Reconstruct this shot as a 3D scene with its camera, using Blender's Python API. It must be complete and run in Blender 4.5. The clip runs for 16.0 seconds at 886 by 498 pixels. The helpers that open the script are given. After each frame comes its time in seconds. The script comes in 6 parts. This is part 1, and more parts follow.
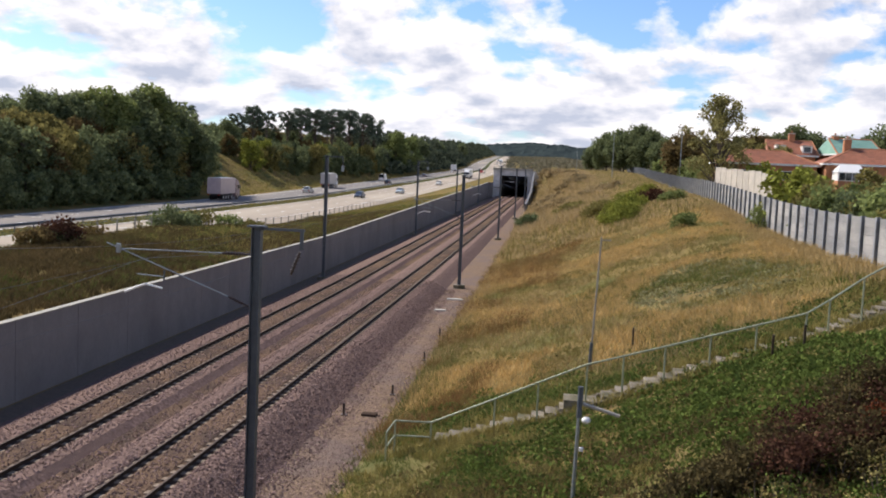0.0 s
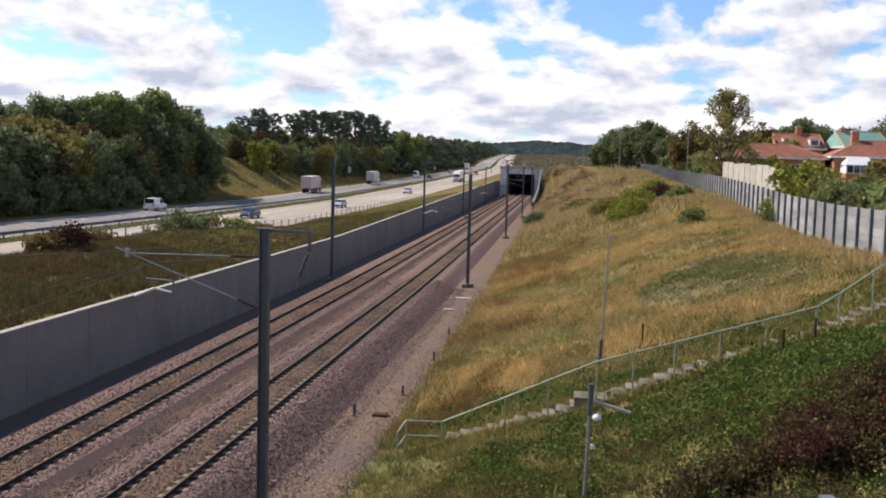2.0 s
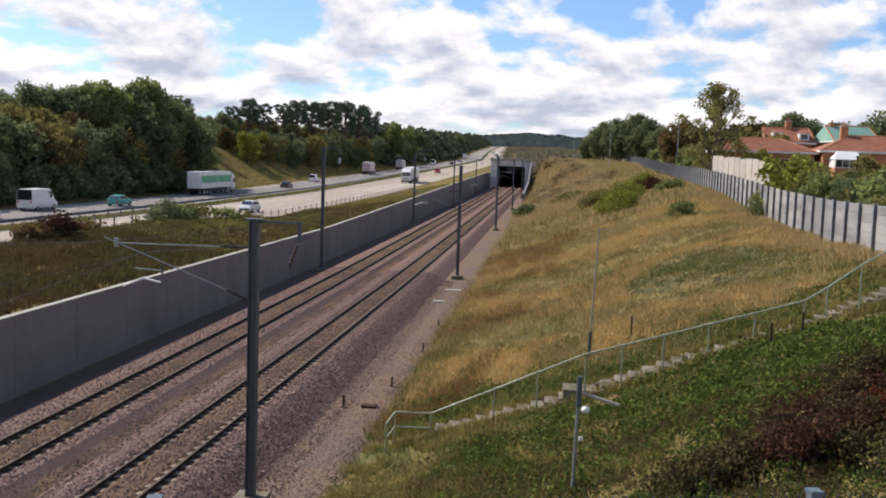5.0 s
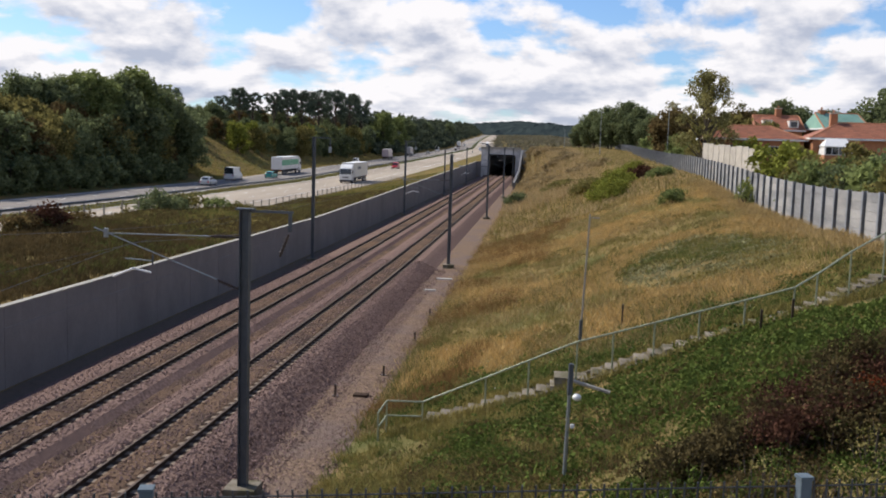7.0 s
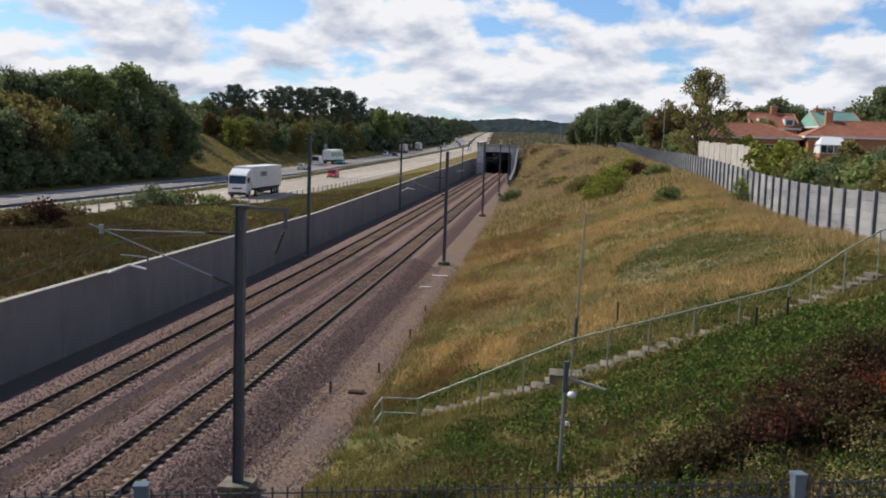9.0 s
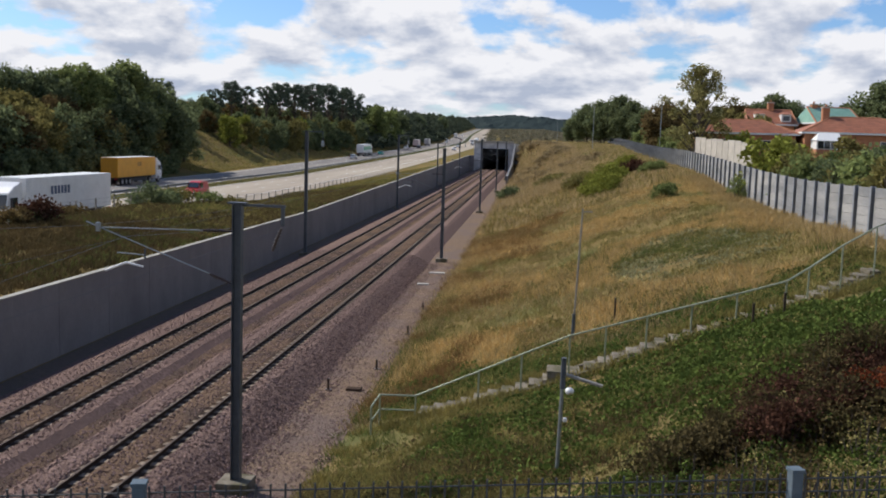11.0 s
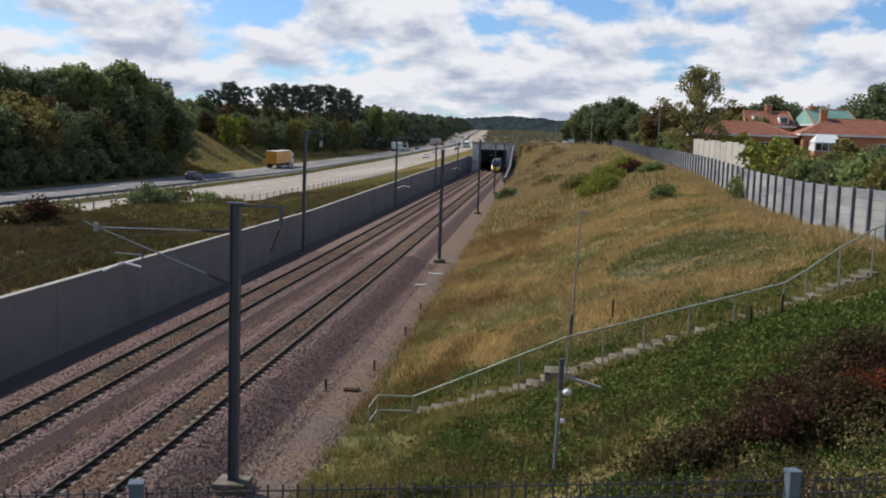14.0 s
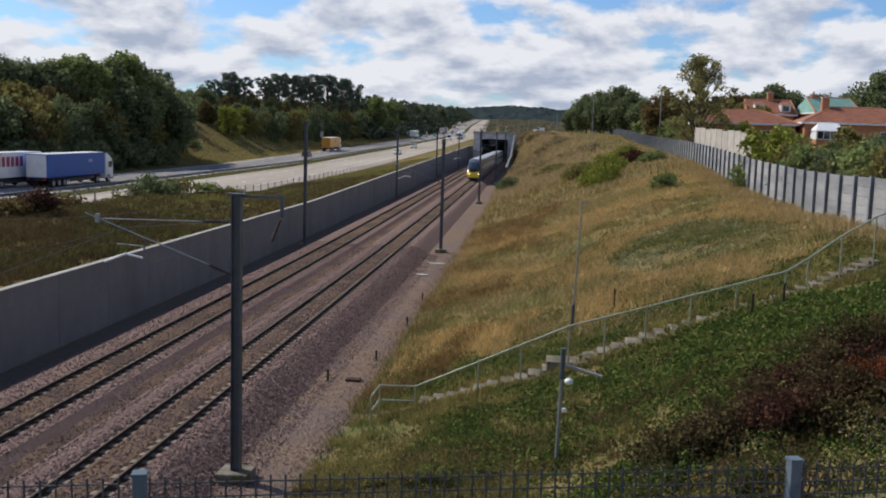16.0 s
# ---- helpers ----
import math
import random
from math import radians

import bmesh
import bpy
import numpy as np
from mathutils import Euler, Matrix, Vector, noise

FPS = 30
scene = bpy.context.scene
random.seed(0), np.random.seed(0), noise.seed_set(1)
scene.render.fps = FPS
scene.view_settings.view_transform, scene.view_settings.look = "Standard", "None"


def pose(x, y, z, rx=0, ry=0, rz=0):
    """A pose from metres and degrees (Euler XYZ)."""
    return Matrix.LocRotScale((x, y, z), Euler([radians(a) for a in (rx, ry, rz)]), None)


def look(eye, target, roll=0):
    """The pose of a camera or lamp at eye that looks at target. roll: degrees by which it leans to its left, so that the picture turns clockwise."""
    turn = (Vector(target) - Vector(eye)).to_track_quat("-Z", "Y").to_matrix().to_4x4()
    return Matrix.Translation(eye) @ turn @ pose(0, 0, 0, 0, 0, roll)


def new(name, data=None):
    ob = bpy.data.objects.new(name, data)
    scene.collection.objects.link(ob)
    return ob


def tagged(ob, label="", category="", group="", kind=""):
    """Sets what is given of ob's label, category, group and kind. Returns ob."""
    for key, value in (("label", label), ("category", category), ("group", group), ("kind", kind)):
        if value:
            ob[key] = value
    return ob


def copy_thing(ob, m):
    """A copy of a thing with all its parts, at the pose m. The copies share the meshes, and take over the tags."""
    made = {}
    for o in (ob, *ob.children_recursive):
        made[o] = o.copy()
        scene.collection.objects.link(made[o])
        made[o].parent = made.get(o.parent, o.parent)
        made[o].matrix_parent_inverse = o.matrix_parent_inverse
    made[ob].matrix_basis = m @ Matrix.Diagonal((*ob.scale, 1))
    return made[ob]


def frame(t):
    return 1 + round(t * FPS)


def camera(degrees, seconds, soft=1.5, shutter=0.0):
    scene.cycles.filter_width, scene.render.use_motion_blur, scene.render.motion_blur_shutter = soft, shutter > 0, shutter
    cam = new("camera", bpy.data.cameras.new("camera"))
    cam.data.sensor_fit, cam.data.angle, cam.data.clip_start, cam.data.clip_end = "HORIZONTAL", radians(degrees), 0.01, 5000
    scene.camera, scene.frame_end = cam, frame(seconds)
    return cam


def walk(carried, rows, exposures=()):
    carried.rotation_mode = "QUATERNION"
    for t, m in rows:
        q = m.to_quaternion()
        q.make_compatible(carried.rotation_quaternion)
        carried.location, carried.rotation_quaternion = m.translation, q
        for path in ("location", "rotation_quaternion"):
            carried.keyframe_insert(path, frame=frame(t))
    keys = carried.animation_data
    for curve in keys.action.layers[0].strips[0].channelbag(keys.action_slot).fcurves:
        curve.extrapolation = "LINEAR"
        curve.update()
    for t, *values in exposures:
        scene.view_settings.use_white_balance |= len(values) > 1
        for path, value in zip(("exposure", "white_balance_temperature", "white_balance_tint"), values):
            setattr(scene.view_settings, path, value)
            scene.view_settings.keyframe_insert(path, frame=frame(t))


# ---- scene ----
LENS = 50.0
TURNS = [  # seconds, yaw, pitch, roll
    (0.0, 6.77, -4.78, -2.54),
    (0.5, 6.91, -4.69, -2.16),
    (1.0, 7.09, -4.88, -1.82),
    (1.5, 6.95, -4.88, -1.74),
    (2.0, 7.17, -4.83, -1.57),
    (2.5, 6.60, -4.93, -1.91),
    (3.0, 6.67, -5.04, -1.90),
    (3.5, 7.09, -5.27, -1.86),
    (4.0, 6.70, -5.26, -2.02),
    (6.5, 6.49, -5.76, -1.88),
    (7.0, 6.03, -5.97, -1.75),
    (7.5, 6.39, -6.02, -1.79),
    (8.0, 6.33, -6.12, -1.93),
    (8.5, 5.92, -6.43, -2.15),
    (9.0, 5.78, -6.13, -1.91),
    (11.5, 5.53, -6.40, -1.74),
    (12.0, 5.34, -6.46, -1.81),
    (12.5, 5.54, -6.04, -1.70),
    (13.0, 5.56, -6.05, -1.99),
    (13.5, 5.63, -6.24, -2.01),
    (14.0, 5.50, -6.26, -1.93),
    (14.5, 5.40, -6.30, -1.91),
    (15.0, 5.26, -6.56, -1.93),
    (15.5, 5.64, -6.67, -1.48),
    (16.0, 5.56, -6.87, -1.70),
]

EYE = (0.0, 0.0, 9.2)
cam = camera(LENS, 16.0, soft=1.9)
walk(cam, [(t, pose(*EYE, 90 + p, r, y)) for t, y, p, r in TURNS],
     exposures=[(0, 0.46, 6600, 13), (4, 0.40, 6600, 13), (6.5, 0.27, 6550, 12), (9, 0.14, 6400, 10), (12.5, 0.11, 6300, 10), (16, 0.0, 6200, 10)])

# world: blue sky with broken cumulus, sun ahead and to the left, behind thin cloud
SUN_EL, SUN_LEFT = 44.0, 66.0


def make_world():
    w = bpy.data.worlds.new("sky")
    w.use_nodes = True
    scene.world = w
    nt = w.node_tree
    nt.nodes.clear()
    N, L = nt.nodes.new, nt.links.new
    out, bg = N("ShaderNodeOutputWorld"), N("ShaderNodeBackground")
    sky = N("ShaderNodeTexSky")
    sky.sky_type, sky.sun_disc = "NISHITA", False
    sky.sun_elevation, sky.sun_rotation = radians(SUN_EL), radians(-SUN_LEFT)
    sky.air_density, sky.dust_density, sky.ozone_density = 1.0, 0.6, 1.5
    skyscale = N("ShaderNodeMixRGB")
    skyscale.blend_type, skyscale.inputs[0].default_value = "MULTIPLY", 1.0
    skyscale.inputs[2].default_value = (0.62, 0.80, 1.06, 1)
    L(sky.outputs[0], skyscale.inputs[1])
    co = N("ShaderNodeTexCoord")
    sep = N("ShaderNodeSeparateXYZ")
    L(co.outputs["Generated"], sep.inputs[0])

    def m(op, a, b=None, c=None):
        n = N("ShaderNodeMath")
        n.operation = op
        for i, v in enumerate((a, b, c)):
            if v is None:
                continue
            if isinstance(v, (int, float)):
                n.inputs[i].default_value = v
            else:
                L(v, n.inputs[i])
        return n.outputs[0]

    def layer(lift):
        """Bearing and height over the horizon, drawn together towards the horizon; lift looks a little higher up."""
        comb = N("ShaderNodeCombineXYZ")
        L(m("MULTIPLY", m("ARCTAN2", sep.outputs[0], sep.outputs[1]), 9.0), comb.inputs[0])
        L(m("MULTIPLY", m("LOGARITHM", m("ADD", m("MAXIMUM", sep.outputs[2], 0.0), 0.075 + lift), 2.718), 3.4), comb.inputs[1])
        return comb.outputs[0]

    def cloud(vec, scale, detail, rough, offset, warp=0.0):
        n = N("ShaderNodeTexNoise")
        mp = N("ShaderNodeMapping")
        mp.inputs["Location"].default_value = offset
        L(vec, mp.inputs[0])
        L(mp.outputs[0], n.inputs["Vector"])
        n.inputs["Scale"].default_value = scale
        n.inputs["Detail"].default_value = detail
        n.inputs["Roughness"].default_value = rough
        n.inputs["Distortion"].default_value = warp
        return n.outputs[0]

    deck, deck_up = layer(0.0), layer(0.012)
    big = cloud(deck, 1.05, 9, 0.55, (3.1, 0.4, 0.0), 0.1)
    above = cloud(deck_up, 1.05, 9, 0.55, (3.1, 0.4, 0.0), 0.1)
    soft = cloud(deck, 0.35, 3, 0.5, (1.7, 0.2, 0.6))
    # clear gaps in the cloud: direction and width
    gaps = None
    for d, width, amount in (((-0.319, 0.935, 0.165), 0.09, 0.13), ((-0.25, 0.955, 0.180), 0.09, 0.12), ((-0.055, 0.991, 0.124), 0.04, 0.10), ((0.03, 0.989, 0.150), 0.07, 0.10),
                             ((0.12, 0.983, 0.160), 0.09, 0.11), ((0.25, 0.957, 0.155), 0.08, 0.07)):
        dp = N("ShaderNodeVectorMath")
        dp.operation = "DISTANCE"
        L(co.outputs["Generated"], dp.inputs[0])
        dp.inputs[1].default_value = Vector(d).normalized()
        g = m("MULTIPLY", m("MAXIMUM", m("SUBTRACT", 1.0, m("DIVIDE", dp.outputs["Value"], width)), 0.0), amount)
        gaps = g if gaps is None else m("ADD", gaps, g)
    # thinner cloud overhead, a pale haze of cloud down to the horizon
    high = m("MULTIPLY", m("MAXIMUM", m("SUBTRACT", sep.outputs[2], 0.2), 0.0), 0.35)
    low = m("MULTIPLY", m("MAXIMUM", m("SUBTRACT", 0.10, sep.outputs[2]), 0.0), 1.1)
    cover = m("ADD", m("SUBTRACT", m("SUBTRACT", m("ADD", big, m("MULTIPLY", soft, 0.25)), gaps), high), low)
    ramp = N("ShaderNodeValToRGB")
    ramp.color_ramp.elements[0].position, ramp.color_ramp.elements[1].position = 0.50, 0.60
    L(cover, ramp.inputs[0])
    # lit tops and grey bases: where there is more cloud above, the skin is in shade
    shade = m("ADD", m("ADD", m("MULTIPLY", m("SUBTRACT", big, above), 2.6), 0.5), m("MULTIPLY", m("SUBTRACT", 0.56, big), 1.3))
    cr = N("ShaderNodeValToRGB")
    e = cr.color_ramp.elements
    e[0].position, e[0].color = 0.26, (0.50, 0.555, 0.66, 1)
    e[1].position, e[1].color = 0.68, (1.0, 0.99, 0.98, 1)
    L(shade, cr.inputs[0])
    cs = N("ShaderNodeMixRGB")
    cs.blend_type, cs.inputs[0].default_value = "MULTIPLY", 1.0
    cs.inputs[2].default_value = (6.9, 6.9, 7.1, 1)
    L(cr.outputs[0], cs.inputs[1])
    mix = N("ShaderNodeMixRGB")
    L(ramp.outputs[0], mix.inputs[0])
    L(skyscale.outputs[0], mix.inputs[1])
    L(cs.outputs[0], mix.inputs[2])
    L(mix.outputs[0], bg.inputs[0])
    bg.inputs[1].default_value = 0.12
    L(bg.outputs[0], out.inputs[0])


make_world()
sun = new("sun", bpy.data.lights.new("sun", "SUN"))
sun.data.energy, sun.data.angle, sun.data.color = 4.8, radians(0.6), (1.0, 0.94, 0.84)
el, az = radians(SUN_EL), radians(SUN_LEFT)
to_sun = Vector((-math.sin(az) * math.cos(el), math.cos(az) * math.cos(el), math.sin(el)))
sun.matrix_world = look((0, 0, 60), Vector((0, 0, 60)) - to_sun)

# ---- materials ----
def mat(name, a, b, scale=3.0, rough=0.8, bump=0.2, fine=None, c=None, c_scale=0.15, c_lo=0.45, c_hi=0.6, metal=0.0, rnd=0.0, island=0.0, stretch=None, spec=0.4):
    """Two colours mixed by a noise, a third in large patches, fine bump; rnd and island vary brightness by object or by island."""
    ma = bpy.data.materials.new(name)
    ma.use_nodes = True
    nt = ma.node_tree
    N, L = nt.nodes.new, nt.links.new
    bs = nt.nodes["Principled BSDF"]
    bs.inputs["Roughness"].default_value, bs.inputs["Metallic"].default_value = rough, metal
    bs.inputs["Specular IOR Level"].default_value = spec
    co = N("ShaderNodeTexCoord")
    vec = co.outputs["Object"]
    if stretch:
        mp = N("ShaderNodeMapping")
        mp.inputs["Scale"].default_value = stretch
        L(vec, mp.inputs[0])
        vec = mp.outputs[0]

    def nz(s, d=6, r=0.6):
        n = N("ShaderNodeTexNoise")
        L(vec, n.inputs["Vector"])
        n.inputs["Scale"].default_value, n.inputs["Detail"].default_value, n.inputs["Roughness"].default_value = s, d, r
        return n.outputs[0]

    def ramp(v, lo, hi):
        n = N("ShaderNodeMapRange")
        n.inputs[1].default_value, n.inputs[2].default_value = lo, hi
        L(v, n.inputs[0])
        return n.outputs[0]

    def mix(f, x, y, kind="MIX"):
        n = N("ShaderNodeMixRGB")
        n.blend_type = kind
        for i, v in enumerate((f, x, y)):
            if isinstance(v, (int, float)):
                n.inputs[i].default_value = v
            elif isinstance(v, tuple):
                n.inputs[i].default_value = (*v, 1)
            else:
                L(v, n.inputs[i])
        return n.outputs[0]

    col = mix(ramp(nz(scale), 0.35, 0.65), a, b)
    if c:
        col = mix(ramp(nz(c_scale, 5, 0.55), c_lo, c_hi), col, c)
    fs = fine or scale * 6
    fn = nz(fs, 4, 0.65)
    col = mix(0.5, col, mix(fn, (0.55, 0.55, 0.55), (1.3, 1.3, 1.3)), "MULTIPLY")
    for amount, node, out in ((rnd, "ShaderNodeObjectInfo", "Random"), (island, "ShaderNodeNewGeometry", "Random Per Island")):
        if amount:
            r = N(node).outputs[out]
            v = N("ShaderNodeMapRange")
            v.inputs[3].default_value, v.inputs[4].default_value = 1 - amount, 1 + amount
            L(r, v.inputs[0])
            cmb = N("ShaderNodeCombineXYZ")
            for i in range(3):
                L(v.outputs[0], cmb.inputs[i])
            col = mix(1.0, col, cmb.outputs[0], "MULTIPLY")
    L(col, bs.inputs["Base Color"])
    if bump:
        bn = N("ShaderNodeBump")
        bn.inputs["Strength"].default_value, bn.inputs["Distance"].default_value = bump, 0.05
        L(fn, bn.inputs["Height"])
        L(bn.outputs[0], bs.inputs["Normal"])
    return ma


def leaf_mat(name, a, b, scale=0.6, island=0.35, through_light=0.25, rnd=0.15):
    ma = mat(name, a, b, scale, 0.8, 0, island=island, rnd=rnd, spec=0.0)
    nt = ma.node_tree
    bs = nt.nodes["Principled BSDF"]
    tr, mx = nt.nodes.new("ShaderNodeBsdfTranslucent"), nt.nodes.new("ShaderNodeMixShader")
    src = bs.inputs["Base Color"].links[0].from_socket
    nt.links.new(src, tr.inputs[0])
    mx.inputs[0].default_value = through_light
    nt.links.new(bs.outputs[0], mx.inputs[1])
    nt.links.new(tr.outputs[0], mx.inputs[2])
    nt.links.new(mx.outputs[0], nt.nodes["Material Output"].inputs[0])
    return ma


M_GRASS = mat("dry_grass_ground", (0.215, 0.153, 0.066), (0.140, 0.108, 0.047), 0.35, 0.95, 0.6, fine=9, c=(0.105, 0.112, 0.044), c_scale=0.13, c_lo=0.48, c_hi=0.66, spec=0.0)
M_BALLAST = mat("ballast", (0.285, 0.196, 0.166), (0.090, 0.061, 0.052), 8.0, 0.9, 1.0, fine=20, c=(0.185, 0.127, 0.107), c_scale=0.3, spec=0.0)
M_FOURFOOT = mat("rusty_ballast", (0.085, 0.057, 0.041), (0.200, 0.134, 0.092), 8.0, 0.9, 1.0, fine=15, c=(0.090, 0.065, 0.052), c_scale=0.4, spec=0.0)
M_STONE = mat("ballast_stone", (0.300, 0.208, 0.178), (0.160, 0.110, 0.094), 9, 0.9, 0.3, island=0.6, spec=0.0)
M_CESS = mat("cess_gravel", (0.270, 0.190, 0.132), (0.115, 0.082, 0.060), 7.0, 0.9, 1.0, fine=18, c=(0.168, 0.126, 0.105), c_scale=0.35, spec=0.0)
M_SLEEPER = mat("weathered_concrete_sleeper", (0.270, 0.215, 0.165), (0.190, 0.148, 0.112), 4, 0.9, 0.2, rnd=0.15, spec=0.0)
M_RAIL = mat("rusty_rail_steel", (0.050, 0.034, 0.027), (0.034, 0.025, 0.021), 6, 0.85, 0.1, spec=0.1)
M_RAILTOP = mat("worn_rail_head", (0.115, 0.085, 0.070), (0.080, 0.060, 0.050), 5, 0.75, 0.0, spec=0.1)
# dark brown for the painted rail shade, also for one rusty lid
M_SHADE_RUST = mat("rail_shade_and_rust_brown", (0.044, 0.029, 0.021), (0.070, 0.047, 0.034), 3, 0.95, 0.5, spec=0.05)
M_STEP = mat("weathered_step_concrete", (0.235, 0.205, 0.16), (0.15, 0.13, 0.10), 2.5, 0.9, 0.5, c=(0.10, 0.092, 0.055), c_scale=1.4, rnd=0.2, spec=0.1)
M_MESHPOST = mat("blue_grey_fence_post", (0.075, 0.11, 0.14), (0.055, 0.08, 0.105), 6, 0.7, 0.1, c=(0.10, 0.13, 0.155), c_scale=12)
M_MESHWIRE = mat("dark_fence_wire", (0.045, 0.05, 0.055), (0.03, 0.034, 0.038), 8, 0.6, 0)
M_WALL = mat("grey_concrete_wall", (0.190, 0.176, 0.176), (0.158, 0.146, 0.148), 0.7, 0.85, 0.1, fine=7, c=(0.128, 0.119, 0.120), c_scale=0.3, c_lo=0.5, c_hi=0.75, stretch=(1, 1, 0.6))
M_COPING = mat("pale_concrete_coping", (0.37, 0.35, 0.30), (0.28, 0.265, 0.23), 1.5, 0.85, 0.1)
M_CONC = mat("pale_concrete", (0.50, 0.47, 0.42), (0.40, 0.375, 0.33), 1.2, 0.85, 0.2, c=(0.30, 0.28, 0.25), c_scale=0.6)
M_ROAD = mat("pale_worn_concrete_road", (0.36, 0.31, 0.255), (0.29, 0.25, 0.205), 0.35, 0.9, 0.1, fine=5, c=(0.40, 0.35, 0.285), c_scale=0.08, stretch=(1, 0.08, 1), spec=0.0)
M_ROADF = mat("grey_asphalt", (0.25, 0.232, 0.215), (0.19, 0.178, 0.168), 0.35, 0.9, 0.1, fine=5, c=(0.32, 0.285, 0.245), c_scale=0.1, stretch=(1, 0.08, 1), spec=0.0)
M_PAINT = mat("white_road_paint", (0.75, 0.74, 0.70), (0.6, 0.59, 0.55), 1.5, 0.7, 0)
M_STEEL = mat("galvanised_mast_steel", (0.10, 0.115, 0.13), (0.07, 0.08, 0.092), 3, 0.55, 0.05, metal=0.3)
M_GALV = mat("galvanised_tube", (0.30, 0.325, 0.33), (0.22, 0.245, 0.25), 8, 0.45, 0.05, metal=0.5)
M_GREENRAIL = mat("green_grey_painted_tube", (0.321, 0.345, 0.238), (0.238, 0.262, 0.178), 6, 0.5, 0.05, metal=0.2)
M_INSUL = mat("dark_brown_insulator", (0.05, 0.03, 0.025), (0.035, 0.025, 0.02), 10, 0.3, 0)
M_WHITE = mat("white_plastic", (0.78, 0.78, 0.76), (0.7, 0.7, 0.68), 4, 0.4, 0)
M_TIMBER = mat("weathered_silver_timber", (0.235, 0.235, 0.235), (0.150, 0.152, 0.155), 1.2, 0.85, 0.3, fine=14, rnd=0.12, stretch=(1, 0.15, 1), c=(0.30, 0.29, 0.275), c_scale=0.8)
M_POSTF = mat("dark_fence_steel_post", (0.240, 0.252, 0.276), (0.180, 0.192, 0.210), 2, 0.6, 0.05, metal=0.2)
M_PALEFENCE = mat("pale_concrete_board_fence", (0.47, 0.425, 0.36), (0.37, 0.335, 0.285), 1.2, 0.85, 0.2, rnd=0.08)
M_POSTG = mat("grey_timber_post", (0.30, 0.27, 0.23), (0.22, 0.20, 0.17), 3, 0.85, 0.2, stretch=(1, 1, 0.15))
M_BARK = mat("tree_bark", (0.10, 0.08, 0.06), (0.065, 0.05, 0.04), 4, 0.9, 0.4, stretch=(1, 1, 0.3))
M_PORTAL = mat("portal_concrete", (0.60, 0.59, 0.58), (0.50, 0.49, 0.485), 0.6, 0.85, 0.1, c=(0.40, 0.395, 0.39), c_scale=0.3)
M_WING = mat("dark_wing_wall", (0.16, 0.16, 0.165), (0.12, 0.12, 0.125), 0.8, 0.9, 0.2)
M_DARK = mat("dark_opening", (0.02, 0.02, 0.022), (0.015, 0.015, 0.017), 2, 0.9, 0)
M_BRICK = mat("orange_brick", (0.44, 0.20, 0.10), (0.36, 0.16, 0.085), 2, 0.85, 0.2, fine=10)
M_TILE = mat("red_clay_roof_tile", (0.33, 0.125, 0.07), (0.25, 0.10, 0.06), 1.5, 0.8, 0.3, fine=9, island=0.14, rnd=0.05)
M_COPPER = mat("green_copper_roof", (0.24, 0.42, 0.34), (0.18, 0.34, 0.28), 1.0, 0.7, 0.1)
M_GLASS = mat("dark_window_glass", (0.03, 0.035, 0.04), (0.02, 0.025, 0.03), 1, 0.05, 0, spec=0.7)
# the blue in this woodland colour is painted distance haze
M_HILL = mat("far_woodland", (0.029, 0.040, 0.042), (0.040, 0.052, 0.050), 0.03, 0.95, 0.0, spec=0.0)
L_SPARSE = leaf_mat("thin_yellowing_leaves", (0.30, 0.27, 0.11), (0.23, 0.215, 0.085), 0.35)
T_TAN = leaf_mat("tan_rough_grass", (0.470, 0.345, 0.165), (0.345, 0.255, 0.118), 0.3, 0.3)
L_DARK = leaf_mat("dark_oak_leaves", (0.128, 0.156, 0.078), (0.164, 0.188, 0.090), 0.35, through_light=0.45)
L_MID = leaf_mat("green_birch_leaves", (0.175, 0.212, 0.078), (0.215, 0.245, 0.090), 0.35, through_light=0.45)
L_OLIVE = leaf_mat("olive_autumn_leaves", (0.178, 0.160, 0.058), (0.205, 0.176, 0.062), 0.35, through_light=0.45)
L_BROWN = leaf_mat("russet_leaves", (0.145, 0.098, 0.045), (0.105, 0.086, 0.036), 0.35, through_light=0.45)
L_PINE = leaf_mat("dark_pine_needles", (0.074, 0.098, 0.074), (0.092, 0.116, 0.084), 0.4, through_light=0.3)
L_YEL = leaf_mat("bright_yellow_green_leaves", (0.24, 0.25, 0.05), (0.17, 0.19, 0.04), 0.5)
L_RED = leaf_mat("red_brown_bramble_leaves", (0.090, 0.042, 0.028), (0.052, 0.032, 0.022), 0.8)
L_DULL = leaf_mat("dull_brown_green_bramble_leaves", (0.098, 0.076, 0.034), (0.060, 0.050, 0.024), 0.8)
L_ORANGE = leaf_mat("orange_bramble_leaves", (0.20, 0.055, 0.022), (0.13, 0.04, 0.02), 0.8)
L_PALE = leaf_mat("pale_yellow_seed_heads", (0.36, 0.30, 0.12), (0.21, 0.18, 0.065), 1.0)
L_GRN = leaf_mat("lush_green_weeds", (0.112, 0.148, 0.036), (0.070, 0.098, 0.026), 1.2)
L_FARTREE = leaf_mat("dark_far_roadside_leaves", (0.075, 0.094, 0.062), (0.098, 0.116, 0.074), 0.05)
# scrub colour lightened and greyed to stand in for distance haze
L_FARSCRUB = leaf_mat("hazy_far_scrub", (0.20, 0.178, 0.118), (0.145, 0.138, 0.092), 0.05)
L_TANSCRUB = leaf_mat("tan_reedy_scrub", (0.37, 0.28, 0.15), (0.27, 0.21, 0.11), 0.3)
